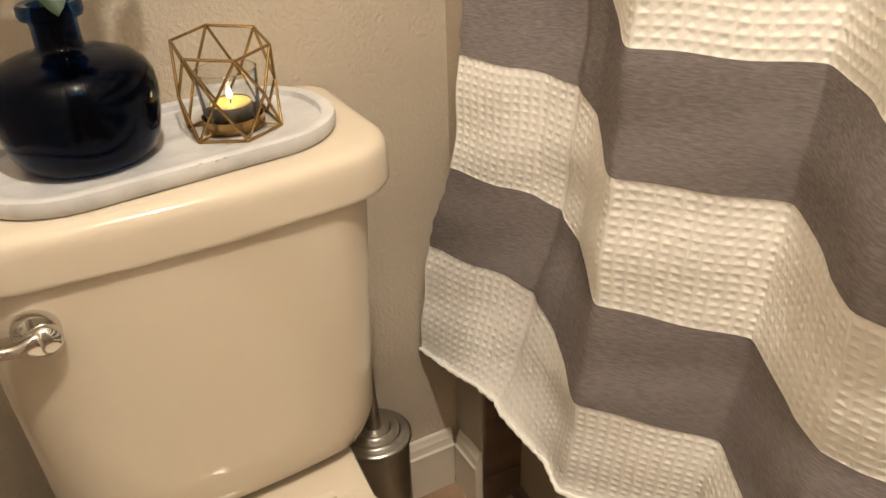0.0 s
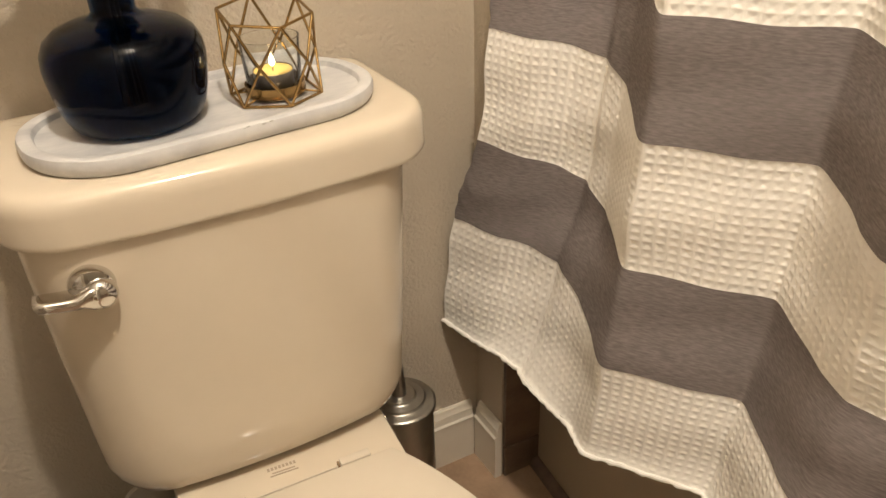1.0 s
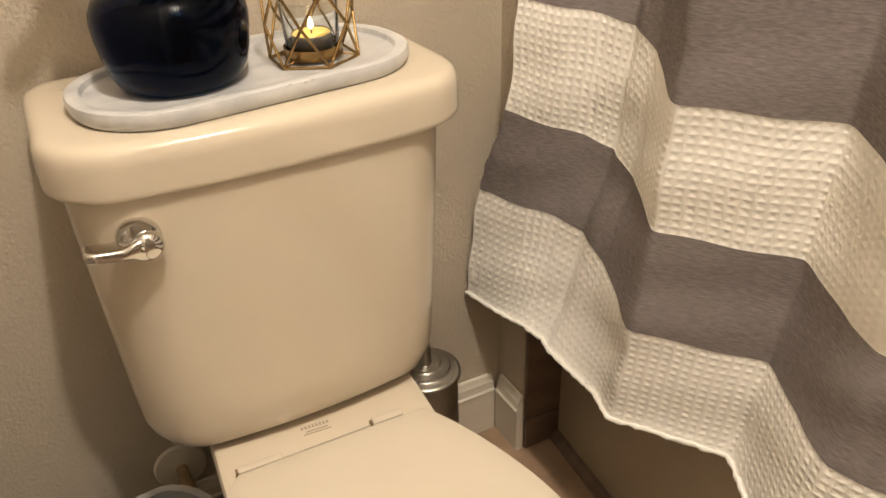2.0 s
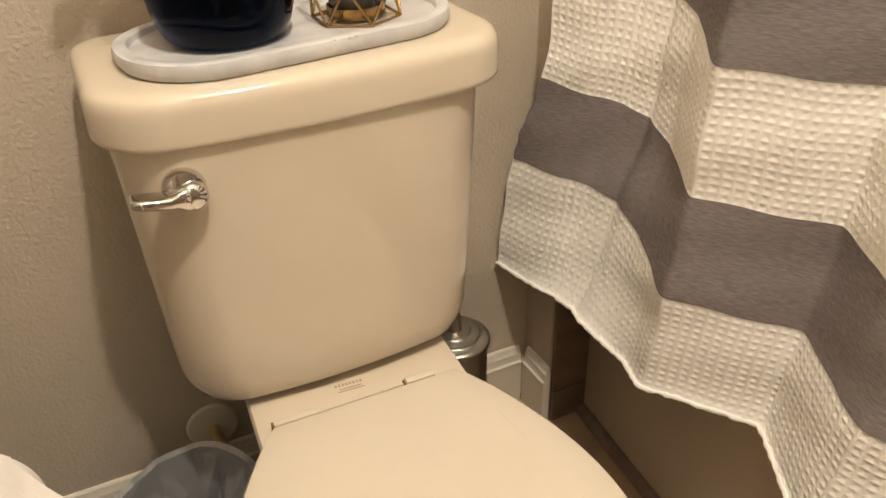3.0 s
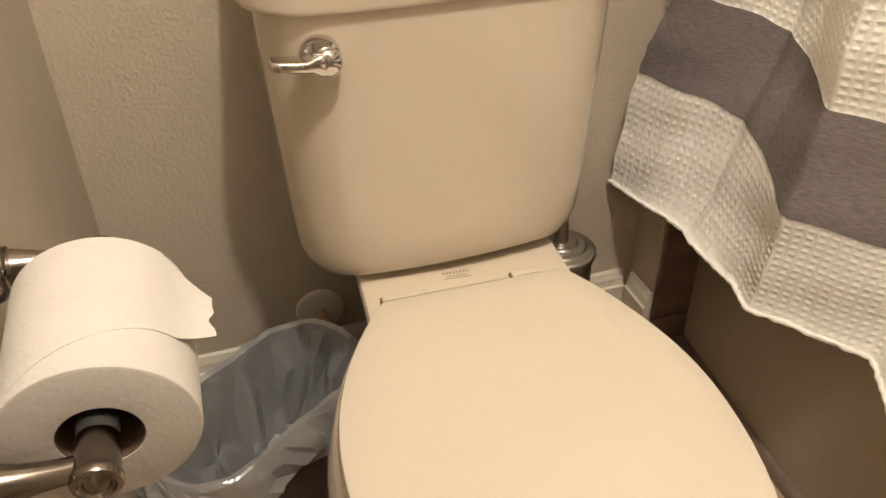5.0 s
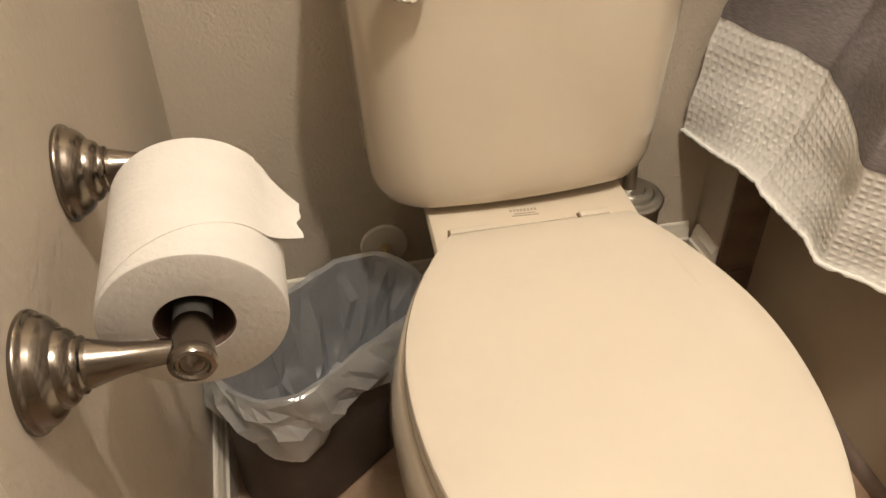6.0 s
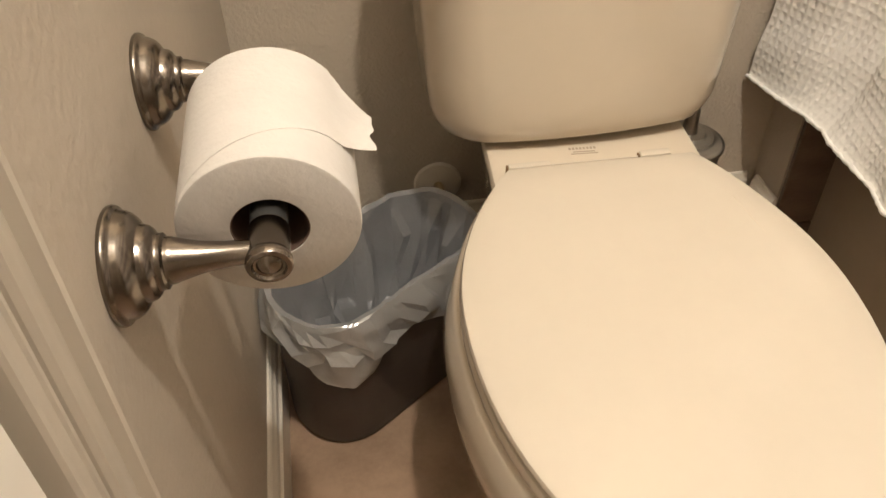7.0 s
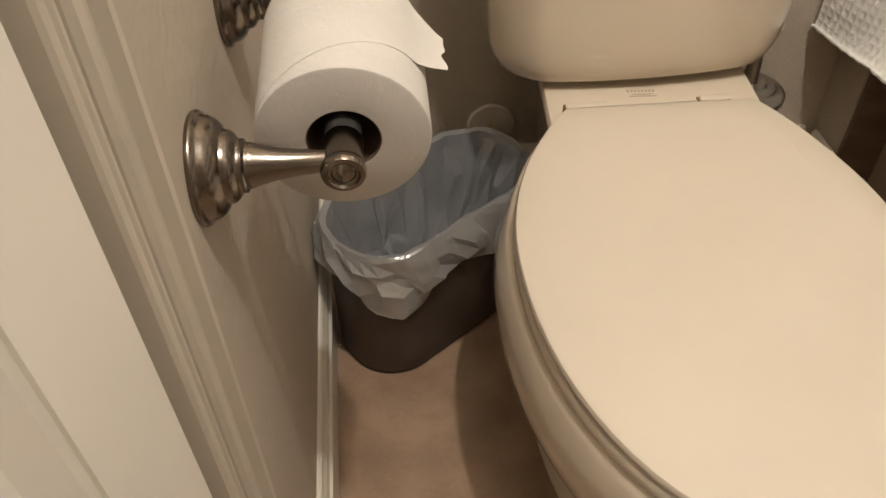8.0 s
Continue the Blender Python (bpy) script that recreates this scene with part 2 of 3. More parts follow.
# Door casing: a stepped moulding round the doorway
CASING = [(0, 0), (0.0150, 0), (0.0176, 0.0012), (0.0186, 0.0034), (0.0176, 0.0056), (0.0142, 0.0066), (0.0118, 0.0072), (0.0116, 0.0090), (0.0126, 0.0140), (0.0136, 0.0190), (0.0134, 0.0225), (0.0105, 0.0245), (0.0062, 0.0250), (0.0058, 0.0264), (0.0092, 0.0272), (0.0108, 0.0286), (0.0104, 0.0300), (0.0090, 0.0310), (0.0086, 0.0340), (0.0082, 0.0440), (0.0086, 0.0465), (0.0128, 0.0475), (0.0152, 0.0486), (0.0164, 0.0504), (0.0158, 0.0524), (0.0138, 0.0534), (0.0030, 0.0538), (0.0030, 0.0560), (0, 0.0560)]
for name, a, b, up in (
    ("trim_door_side", (WEST, DOOR0 + CASING_W, 0), (WEST, DOOR0 + CASING_W, DOOR_TOP + CASING_W), Vector((0, -1, 0))),
    ("trim_door_far_side", (WEST, DOOR1 - CASING_W, 0), (WEST, DOOR1 - CASING_W, DOOR_TOP + CASING_W), Vector((0, 1, 0))),
    ("trim_door_head", (WEST, DOOR1 + 0.003, DOOR_TOP + CASING_W), (WEST, DOOR0 - 0.003, DOOR_TOP + CASING_W), Vector((0, 0, -1))),
):
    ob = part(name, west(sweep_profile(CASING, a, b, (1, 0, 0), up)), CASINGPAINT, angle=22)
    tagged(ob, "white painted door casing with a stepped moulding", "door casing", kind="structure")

door = thing("door_1", "white painted panel door with moulded panels, slightly ajar", "door", kind="structure")
bm = bmesh.new()
STILE, X1 = 0.060, WEST + 0.010
AJAR = Matrix.Translation((X1, DOOR0 - 0.004, 0)) @ pose(0, 0, 0, 0, 0, -6) @ Matrix.Translation((-X1, 0.004 - DOOR0, 0))


def ajar(bm):
    """The door stands a little open, away from the room."""
    bm.transform(AJAR)
    return west(bm)


for y0, y1, z0, z1 in ((DOOR0 - STILE, DOOR0 - 0.006, 0.008, 2.03), (DOOR1 + 0.003, DOOR1 + 0.003 + 0.11, 0.008, 2.03), (DOOR1 + 0.113, DOOR0 - STILE, 0.008, 0.22), (DOOR1 + 0.113, DOOR0 - STILE, 0.86, 1.0), (DOOR1 + 0.113, DOOR0 - STILE, 1.9, 2.03)):
    box(X1 - 0.035, X1, y0, y1, z0, z1, bm=bm)
# dark strip added in the door gap to paint its shade
part("gap_shade", west(box(X1 - 0.034, X1 - 0.024, DOOR0 - 0.0058, DOOR0 - 0.0022, 0.008, 2.03)), CAULK, door, "dark strip standing in for shade in the gap beside the door")
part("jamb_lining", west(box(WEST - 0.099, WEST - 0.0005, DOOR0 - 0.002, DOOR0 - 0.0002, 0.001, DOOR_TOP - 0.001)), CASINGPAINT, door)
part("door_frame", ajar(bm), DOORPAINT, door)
for z0, z1 in ((0.22, 0.86), (1.0, 1.9)):
    y0, y1 = DOOR1 + 0.113, DOOR0 - STILE
    rings = [[Vector((x, a, b)) for a, b in ((y0 + i, z0 + i), (y1 - i, z0 + i), (y1 - i, z1 - i), (y0 + i, z1 - i))] for x, i in ((X1 - 0.03, 0.0), (X1 - 0.002, 0.0), (X1 - 0.003, 0.004), (X1 - 0.015, 0.012), (X1 - 0.016, 0.020), (X1 - 0.004, 0.05), (X1 - 0.003, 0.052))]
    part("panel", ajar(loft(rings)), DOORPAINT, door)


# ---- bathtub ----
def apron_x(y):
    """The tub's front bows gently into the room."""
    f = min(max((-y - 0.08) / 0.5, 0), 1)
    return 0.458 - 0.030 * math.sin(f * math.pi / 2)


tub = thing("bathtub", "beige enamel bathtub with a plain apron under the curtain", "bathtub")
ys = [JAMB_Y - 0.003 - 0.0705 * i for i in range(21)]
SECTION = [(0, 0.0), (0, 0.29), (-0.004, 0.30), (-0.006, 0.318), (-0.002, 0.33), (0.008, 0.334), (0.075, 0.334), (0.085, 0.326), (0.12, 0.08), (0.2, 0.05), (0.55, 0.05), (0.66, 0.10), (0.69, 0.326), (0.70, 0.334), (0.75, 0.334)]
for name, cut in (("apron", SECTION[:4]), ("rim", SECTION[3:8]), ("basin", SECTION[7:])):
    rows = [[Vector((apron_x(y) + dx, y, z)) for dx, z in cut] for y in ys]
    part(name, loft(rows, False, closed=False), TUB, tub, angle=60)
strip = part("floor_strip", loft([[Vector((apron_x(y) - dx, y, z)) for dx, z in ((0, 0), (0.016, 0), (0.015, 0.007), (0.011, 0.013), (0.004, 0.016), (0, 0.016))] for y in ys]), CAULK)
tagged(strip, "narrow brown edge strip along the tub", "trim", kind="structure")


# ---- toilet ----
toilet = thing("toilet", "off-white two-piece ceramic toilet with the lid closed", "toilet")

# tank
rings = []
for z, hw, hd, inset in ((0.3740, 0.183, 0.108, 0.055), (0.3743, 0.183, 0.108, 0.024), (0.3775, 0.183, 0.108, 0.0125), (0.3845, 0.1835, 0.108, 0.0052), (0.397, 0.1845, 0.1083, 0.0015), (0.410, 0.186, 0.1088, 0.0), (0.45, 0.1885, 0.109, 0), (0.55, 0.194, 0.111, 0), (0.65, 0.199, 0.1125, 0), (0.697, 0.201, 0.113, 0)):
    rings.append(round_rect(-0.009, -0.126, hw - 0.0095 - inset, hd - inset, 0.058 - inset * 0.3, z, bow=0.016))
LEAN = 0.0165


def leaning(bm):
    """The tank sits a little crooked on its bolts, its east end higher."""
    for v in bm.verts:
        v.co.z += LEAN * (v.co.x + 0.19)
    return bm


tank = part("tank", leaning(loft(rings)), CERAMIC, toilet)
rings = []
for z, inset in ((0.694, 0.0045), (0.6945, 0.0012), (0.6965, 0.0), (0.700, 0.0), (0.724, 0.0003), (0.7310, 0.0010), (0.7358, 0.0026), (0.7392, 0.0050), (0.7414, 0.0082), (0.7427, 0.0122), (0.7433, 0.0165), (0.7436, 0.023), (0.7436, 0.09)):
    rings.append(round_rect(-0.003, -0.125, 0.2105 - inset, 0.1195 - inset, 0.062 - inset * 0.5, z, bow=0.017, back=0.036 - inset * 0.5))
part("tank_lid", leaning(loft(rings)), CERAMIC, toilet)

# flush lever
lever = part("flush_lever", lathe([(0.0001, 0.0), (0.0188, 0.0), (0.0202, 0.002), (0.0198, 0.009), (0.0175, 0.013), (0.011, 0.015), (0.0001, 0.0155)], pose(-0.1475, -0.2430, 0.6565, 90, 0, 0), 36, cap=False), CHROME, toilet, "polished chrome flush lever")
rings = []
for x, y, z, hy, hz in ((-0.1385, -0.2565, 0.6530, 0.006, 0.0095), (-0.1440, -0.2580, 0.6520, 0.0095, 0.0120), (-0.1510, -0.2580, 0.6525, 0.0115, 0.0108), (-0.1580, -0.2575, 0.6535, 0.0122, 0.0072), (-0.1630, -0.2570, 0.6525, 0.0122, 0.0062), (-0.1730, -0.2565, 0.6532, 0.0122, 0.0057), (-0.1860, -0.2560, 0.6548, 0.0120, 0.0056), (-0.1935, -0.2555, 0.6560, 0.0112, 0.0048), (-0.1960, -0.2550, 0.6566, 0.0090, 0.0026)):
    ring = []
    for i in range(20):
        c, d = math.cos(math.pi * i / 10), math.sin(math.pi * i / 10)
        ring.append(Vector((x, y + hy * math.copysign(abs(c) ** 0.45, c), z + hz * math.copysign(abs(d) ** 0.55, d))))
    rings.append(ring)
bm = loft(rings)
part("lever_arm", bm, CHROME, lever)
part("lever_hub", lathe([(0.0145, -0.004), (0.0145, 0.003), (0.012, 0.008), (0.007, 0.0105), (0.0001, 0.011)], pose(-0.1425, -0.2575, 0.6525, 90, 0, 0), 28), CHROME, lever)

# bowl group turns slightly out of square
TURN_BOWL = -3.6
bowl_at = pose(-0.006, -0.292, 0, 0, 0, TURN_BOWL)
lower = part("bowl", bmesh.new(), CERAMIC, toilet)


def egg(d0, d1, back, wide, z, grow=0.0, n=64):
    """An egg-shaped outline from d0 (back) to d1 (tip) ahead of the hinge, with half-width back at d0 and wide at its broadest."""
    mid = d0 + (d1 - d0) * 0.43
    half = []
    m = n // 2
    for i in range(m + 1):
        f = i / m
        if f < 0.45:
            g = f / 0.45
            d = d0 + (mid - d0) * g
            h = back + (wide - back) * math.sin(g * math.pi / 2) ** 0.85
        else:
            a = (f - 0.45) / 0.55 * math.pi / 2
            d = mid + (d1 - mid) * math.sin(a)
            h = wide * math.cos(a)
        half.append((d, h))
    ring = [Vector((h, -d, z)) for d, h in half] + [Vector((-h, -d, z)) for d, h in half[-2::-1]]
    cd = (d0 + d1) / 2
    for p in ring:
        # the rear edge runs square to the room
        p.y += 0.052 * p.x * max(0.0, 1 + (p.y + d0) / 0.1)
    return [bowl_at @ Vector((p.x + grow * p.x / wide, p.y + grow * (p.y + cd) / ((d1 - d0) / 2), z)) for p in ring]


def seat_ring(z, grow):
    return egg(0.0, 0.515, 0.108, 0.183, z, grow)


rings = [egg(-0.10, 0.40, 0.10, 0.140, 0.0), egg(-0.10, 0.40, 0.10, 0.140, 0.012), egg(-0.10, 0.395, 0.097, 0.135, 0.02), egg(-0.08, 0.395, 0.095, 0.134, 0.08), egg(-0.07, 0.415, 0.096, 0.144, 0.14), egg(-0.06, 0.452, 0.10, 0.165, 0.18), egg(-0.05, 0.490, 0.105, 0.185, 0.22), egg(-0.045, 0.512, 0.108, 0.1955, 0.26), egg(-0.04, 0.524, 0.110, 0.1990, 0.30), egg(-0.03, 0.525, 0.110, 0.1955, 0.325), egg(-0.03, 0.521, 0.109, 0.1900, 0.343), egg(-0.03, 0.517, 0.106, 0.1865, 0.352), egg(-0.03, 0.512, 0.104, 0.182, 0.3553), egg(-0.02, 0.50, 0.1, 0.17, 0.3555)]
bm = loft(rings)
lower.data.clear_geometry()
bmesh.ops.recalc_face_normals(bm, faces=bm.faces)
bm.to_mesh(lower.data)
bm.free()
finish(lower, CERAMIC)
lower.data.materials.clear()
lower.data.materials.append(CERAMIC)

# deck under the tank
rings = [[bowl_at @ p for p in round_rect(0.0, 0.105, hx, hy, 0.03, z)] for z, hx, hy in ((0.10, 0.09, 0.125), (0.2, 0.10, 0.132), (0.30, 0.112, 0.142), (0.355, 0.125, 0.150), (0.364, 0.126, 0.151), (0.369, 0.123, 0.148), (0.3705, 0.117, 0.142))]
part("deck", loft(rings), CERAMIC, toilet)
for x in (-0.10, 0.06):
    part("tank_foot", box(x, x + 0.04, -0.17, -0.09, 0.366, 0.380), SHADOWGAP, toilet, "dark rubber pad under the tank")
# small brown print on the deck: plain bars
for i, (w, y, h) in enumerate(((0.034, 0.0445, 0.0042), (0.026, 0.0375, 0.0016), (0.032, 0.0335, 0.0014))):
    bm = bmesh.new()
    n = 8 if i == 0 else 1
    for k in range(n):
        a = -0.010 - w / 2 + w * k / n
        box(a, a + w / n * (0.6 if n > 1 else 1), y - h / 2, y + h / 2, 0.3700, 0.3709, bm=bm)
    bm.transform(bowl_at)
    part("print_bar", bm, PRINT, toilet, "faint brown printed mark")

# seat and lid
def slab_rings(z0, z1, grow, dome=0.0, edge=0.004):
    rings = [seat_ring(z0, grow - edge), seat_ring(z0 + edge * 0.3, grow - edge * 0.3), seat_ring(z0 + edge, grow), seat_ring(z1 - edge * 1.2, grow), seat_ring(z1 - edge * 0.4, grow - edge * 0.4), seat_ring(z1, grow - edge * 1.4)]
    for f in (0.85, 0.65, 0.4, 0.2):
        rings.append([bowl_at @ Vector((p.x * f, (p.y + 0.25) * f - 0.25, z1 + dome * (1 - f * f))) for p in (bowl_at.inverted() @ q for q in seat_ring(z1, grow - edge * 1.4))])
    return rings


part("seat", loft(slab_rings(0.3565, 0.3725, 0.001)), SEAT, toilet, "off-white plastic toilet seat")
lid = part("seat_lid", loft(slab_rings(0.3738, 0.3850, 0.0, dome=0.0045)), SEAT, toilet, "closed off-white plastic lid")
for name, x0, x1, deep, top in (("hinge_cover", 0.0478, 0.083, 0.0110, 0.3832), ("hinge_cover", -0.106, -0.0585, 0.0090, 0.3832), ("hinge_rail", -0.058, 0.0440, 0.0026, 0.3832)):
    bm = box(x0, x1, 0.0012, 0.0012 + deep, 0.3695, top, 0.0012)
    for v in bm.verts:
        v.co.y += 0.052 * v.co.x
    bm.transform(bowl_at)
    part(name, bm, SEAT, toilet)
for x in (0.0452, -0.1078):
    bm = box(x - 0.0008, x + 0.0014, 0.0012 + 0.052 * x, 0.0092 + 0.052 * x, 0.3695, 0.3825, 0.0004)
    bm.transform(bowl_at)
    part("hinge_pin", bm, RUST, toilet, "small brown-stained hinge pin")
# faint scuffs on the closed lid
for a, b, c in (((-0.1390, -0.4080), (-0.1440, -0.4410), (-0.1470, -0.4700)), ((0.1090, -0.3820), (0.1130, -0.4270), (0.1180, -0.4660))):
    part("scuff", tube([(x, y, 0.3862) for x, y in (a, b, c)], 0.0005, 6, taper=[0.4, 1, 0.4]), SCUFF, lid, "faint tan scuff line")

# ---- marble tray ----
TILT = 0.945
TRAY_AT = pose(-0.002, -0.1375, 0.7436 + LEAN * 0.188, 0, -TILT, 0) @ pose(0, 0, 0, 0, 0, 5.5)
tray = thing("marble_tray", "oval white marble tray with a raised rim on the tank lid", "tray", TRAY_AT)
def tray_ring(z, i):
    return round_rect(0, 0, 0.173 - i, 0.0930 - i, 0.086 - i, z, arc=14)
part("tray_body", loft([tray_ring(z, i) for z, i in ((0.0, 0.009), (0.001, 0.0035), (0.004, 0.0012), (0.008, 0.0), (0.0135, 0.0), (0.0165, 0.0012), (0.0175, 0.0035), (0.0175, 0.0120), (0.0166, 0.0138), (0.0112, 0.0155), (0.0102, 0.019), (0.0102, 0.05))]), MARBLE, tray)
bm = bmesh.new()
for k in range(7):
    bmesh.ops.create_icosphere(bm, subdivisions=1, radius=0.0016, matrix=pose(0.004 + 0.0045 * k + 0.001 * math.sin(k * 5), -0.0920 + 0.001 * math.sin(k * 3), 0.0150 + 0.0014 * math.sin(k * 2.3)) @ Matrix.Diagonal((1.5, 0.3, 0.6, 1)))
part("chip", bm, CHIP, tray, "small rough chip on the rim")
TRAY_FLOOR = 0.7436 + 0.0103

# ---- vase ----
VASE_AT = pose(-0.0655, -0.138, TRAY_FLOOR + LEAN * 0.1245, 0, -TILT, 0)
vase = thing("vase", "deep blue glass bottle vase with a short neck on marble tray", "vase", VASE_AT)
outer = [(0.0001, 0.0), (0.046, 0.0), (0.053, 0.0015), (0.060, 0.007), (0.0655, 0.018), (0.0695, 0.034), (0.0720, 0.052), (0.0725, 0.063), (0.0710, 0.074), (0.0655, 0.0845), (0.055, 0.0925), (0.040, 0.0978), (0.027, 0.1008), (0.0215, 0.1028), (0.0195, 0.106), (0.0195, 0.124), (0.0205, 0.127), (0.0255, 0.129), (0.0270, 0.133), (0.0268, 0.139), (0.0245, 0.1415)]
inner = [(0.0175, 0.1405), (0.0165, 0.136), (0.0165, 0.106), (0.0185, 0.099), (0.032, 0.0945), (0.050, 0.088), (0.0625, 0.080), (0.0675, 0.071), (0.0688, 0.062), (0.0680, 0.050), (0.0655, 0.033), (0.061, 0.019), (0.055, 0.0095), (0.046, 0.006), (0.0001, 0.0055)]
bm = lathe(outer[:13], n=72, cap=False)
lathe(inner[4:], n=72, cap=False, bm=bm)
part("body", bm, BLUEGLASS, vase)
part("neck", lathe(outer[12:] + inner[:5], n=72, cap=False), BLUEGLASS, vase, "short glass neck with a rolled lip")

# ---- sprig in the vase ----
sprig = thing("plant_sprig", "green leafy sprig standing in the blue vase", "plant", VASE_AT @ pose(0, 0, 0.008))
rnd = random.Random(4)
def leaf_mesh(root, tip, width, fold):
    root, tip = Vector(root), Vector(tip)
    way = tip - root
    side = way.cross(Vector((0, 0, 1))).normalized()
    up = side.cross(way.normalized())
    n = 9
    rows = []
    for i in range(n):
        f = i / (n - 1)
        w = width * math.sin(math.pi * min(f * 0.96 + 0.04, 1)) ** 0.75
        c = root + way * f + up * (0.006 * math.sin(f * math.pi))
        rows.append([c - side * w + up * fold * w, c - side * w * 0.5 + up * fold * w * 0.3, c, c + side * w * 0.5 + up * fold * w * 0.3, c + side * w + up * fold * w])
    return loft([row + [p - up * 0.0005 for p in row[::-1]] for row in rows])
stems = [((0.004, 0.002, 0.02), (0.002, 0.004, 0.13), (-0.016, 0.006, 0.22), (-0.05, 0.01, 0.30)), ((-0.005, 0.004, 0.02), (-0.004, 0.003, 0.13), (0.016, 0.012, 0.21), (0.045, 0.02, 0.29)), ((0.0, -0.006, 0.02), (0.0, -0.003, 0.13), (-0.002, -0.010, 0.22), (0.004, -0.03, 0.31)), ((0.006, 0.004, 0.02), (0.004, 0.002, 0.13), (0.024, -0.004, 0.20), (0.075, -0.012, 0.26)), ((-0.006, 0.0, 0.02), (-0.004, -0.001, 0.13), (-0.022, -0.008, 0.20), (-0.075, -0.02, 0.25))]
for stem in stems:
    part("stem", tube(stem, 0.002, 6), STEM, sprig)
leaves = [((-0.002, -0.008, 0.150), (0.004, -0.031, 0.126), 0.0125), ((0.006, -0.004, 0.16), (0.030, -0.022, 0.147), 0.010), ((-0.008, -0.004, 0.155), (-0.034, -0.012, 0.146), 0.011), ((-0.006, 0.004, 0.165), (-0.03, 0.02, 0.16), 0.012), ((0.008, 0.008, 0.165), (0.036, 0.016, 0.165), 0.012)]
for stem in stems:
    a, b = Vector(stem[2]), Vector(stem[3])
    for k in range(13):
        root = a.lerp(b, 0.12 + 0.075 * k)
        turn = k * 2.4 + rnd.uniform(-0.3, 0.3)
        reach_out = rnd.uniform(0.034, 0.046)
        leaves.append((tuple(root), tuple(root + Vector((reach_out * math.cos(turn), reach_out * math.sin(turn), rnd.uniform(-0.012, 0.018)))), rnd.uniform(0.010, 0.0135)))
for root, tip, w in leaves:
    part("leaf", leaf_mesh(root, tip, w, 0.35), LEAF, sprig)

# ---- candle holder ----
CANDLE_AT = pose(0.0690, -0.141, TRAY_FLOOR + LEAN * 0.2555, 0, -TILT, 0)
holder = thing("candle_holder", "geometric gold wire candle holder on a marble tray", "candle holder", CANDLE_AT)
WIRE = 0.0015
def hexagon(r, z, turn):
    return [Vector((r * math.cos(radians(turn + 60 * k)), r * math.sin(radians(turn + 60 * k)), z)) for k in range(6)]
base, mid, top = hexagon(0.0468, WIRE, -90), hexagon(0.0472, 0.041, -60), hexagon(0.0466, 0.0845, -90)
for p in top:
    p.z += 0.15 * p.y  # the upper ring slopes to the front
for k in range(6):
    for a, b in ((base[k], base[(k + 1) % 6]), (top[k], top[(k + 1) % 6]), (mid[k], top[k]), (mid[k], top[(k + 1) % 6]), (mid[k], base[k]), (mid[k], base[(k + 1) % 6])):
        part("wire", tube([a, b], WIRE, 8), GOLD, holder)
    inner_end = Vector((0.029 * math.cos(radians(-90 + 60 * k)), 0.029 * math.sin(radians(-90 + 60 * k)), 0.004))
    part("wire", tube([base[k], inner_end], WIRE * 0.85, 6), GOLD, holder)
part("cup_ring", lathe([(0.0001, 0.003), (0.0295, 0.003), (0.0305, 0.004), (0.0305, 0.0145), (0.0297, 0.0145), (0.0292, 0.005), (0.0001, 0.0045)], n=44, cap=False), GOLD, holder, "gold metal cup")
votive = thing("glass_votive", "clear glass votive cup in the gold wire holder", "candle glass", CANDLE_AT)
part("glass", lathe([(0.0001, 0.0052), (0.026, 0.0052), (0.0275, 0.009), (0.0300, 0.058), (0.0302, 0.0595), (0.0290, 0.0595), (0.0286, 0.058), (0.0262, 0.0115), (0.0248, 0.0095), (0.0001, 0.0095)], n=44, cap=False), CLEARGLASS, votive)
tealight = thing("tealight_candle", "lit yellow tealight in a metal cup inside the glass", "candle", CANDLE_AT)
part("metal_cup", lathe([(0.0001, 0.0098), (0.0195, 0.0098), (0.0205, 0.011), (0.0208, 0.0255), (0.0203, 0.0255), (0.0198, 0.0115), (0.0001, 0.0112)], n=36, cap=False), ALU, tealight)
part("wax", lathe([(0.0001, 0.0114), (0.0196, 0.0114), (0.0199, 0.0243), (0.012, 0.0236), (0.0001, 0.0234)], n=36, cap=False), WAX, tealight, "glowing molten yellow wax")
part("wick", tube([(0, 0, 0.0232), (0.0003, 0, 0.0275), (0.001, 0, 0.0305)], 0.0006, 6), STEM, tealight)
part("flame", lathe([(0.0001, 0.0282), (0.0024, 0.0302), (0.0030, 0.0325), (0.0022, 0.0362), (0.0010, 0.0395), (0.0001, 0.0412)], n=16, cap=False), FLAME, tealight, "small yellow flame")

# ---- toilet brush ----
BRUSH_AT = pose(0.2, -0.096, 0)
brush = thing("toilet_brush", "brushed steel toilet brush canister with a stepped lid", "toilet brush", BRUSH_AT)
part("canister", lathe([(0.0001, 0.0), (0.047, 0.0), (0.0485, 0.002), (0.0485, 0.25), (0.047, 0.252), (0.0001, 0.252)], n=48, cap=False), STEEL, brush)
part("lid", lathe([(0.0001, 0.252), (0.0508, 0.252), (0.0530, 0.254), (0.0530, 0.2585), (0.0512, 0.2610), (0.0465, 0.2625), (0.039, 0.2635), (0.0375, 0.2650), (0.0360, 0.2675), (0.0260, 0.2690), (0.0240, 0.2705), (0.0225, 0.2730), (0.0135, 0.2745), (0.0001, 0.275)], n=48, cap=False), STEEL, brush)
part("handle", lathe([(0.0001, 0.274), (0.0118, 0.274), (0.0108, 0.278), (0.0088, 0.31), (0.0068, 0.36), (0.0055, 0.41), (0.0055, 0.46), (0.0001, 0.463)], n=24, cap=False), STEEL, brush)

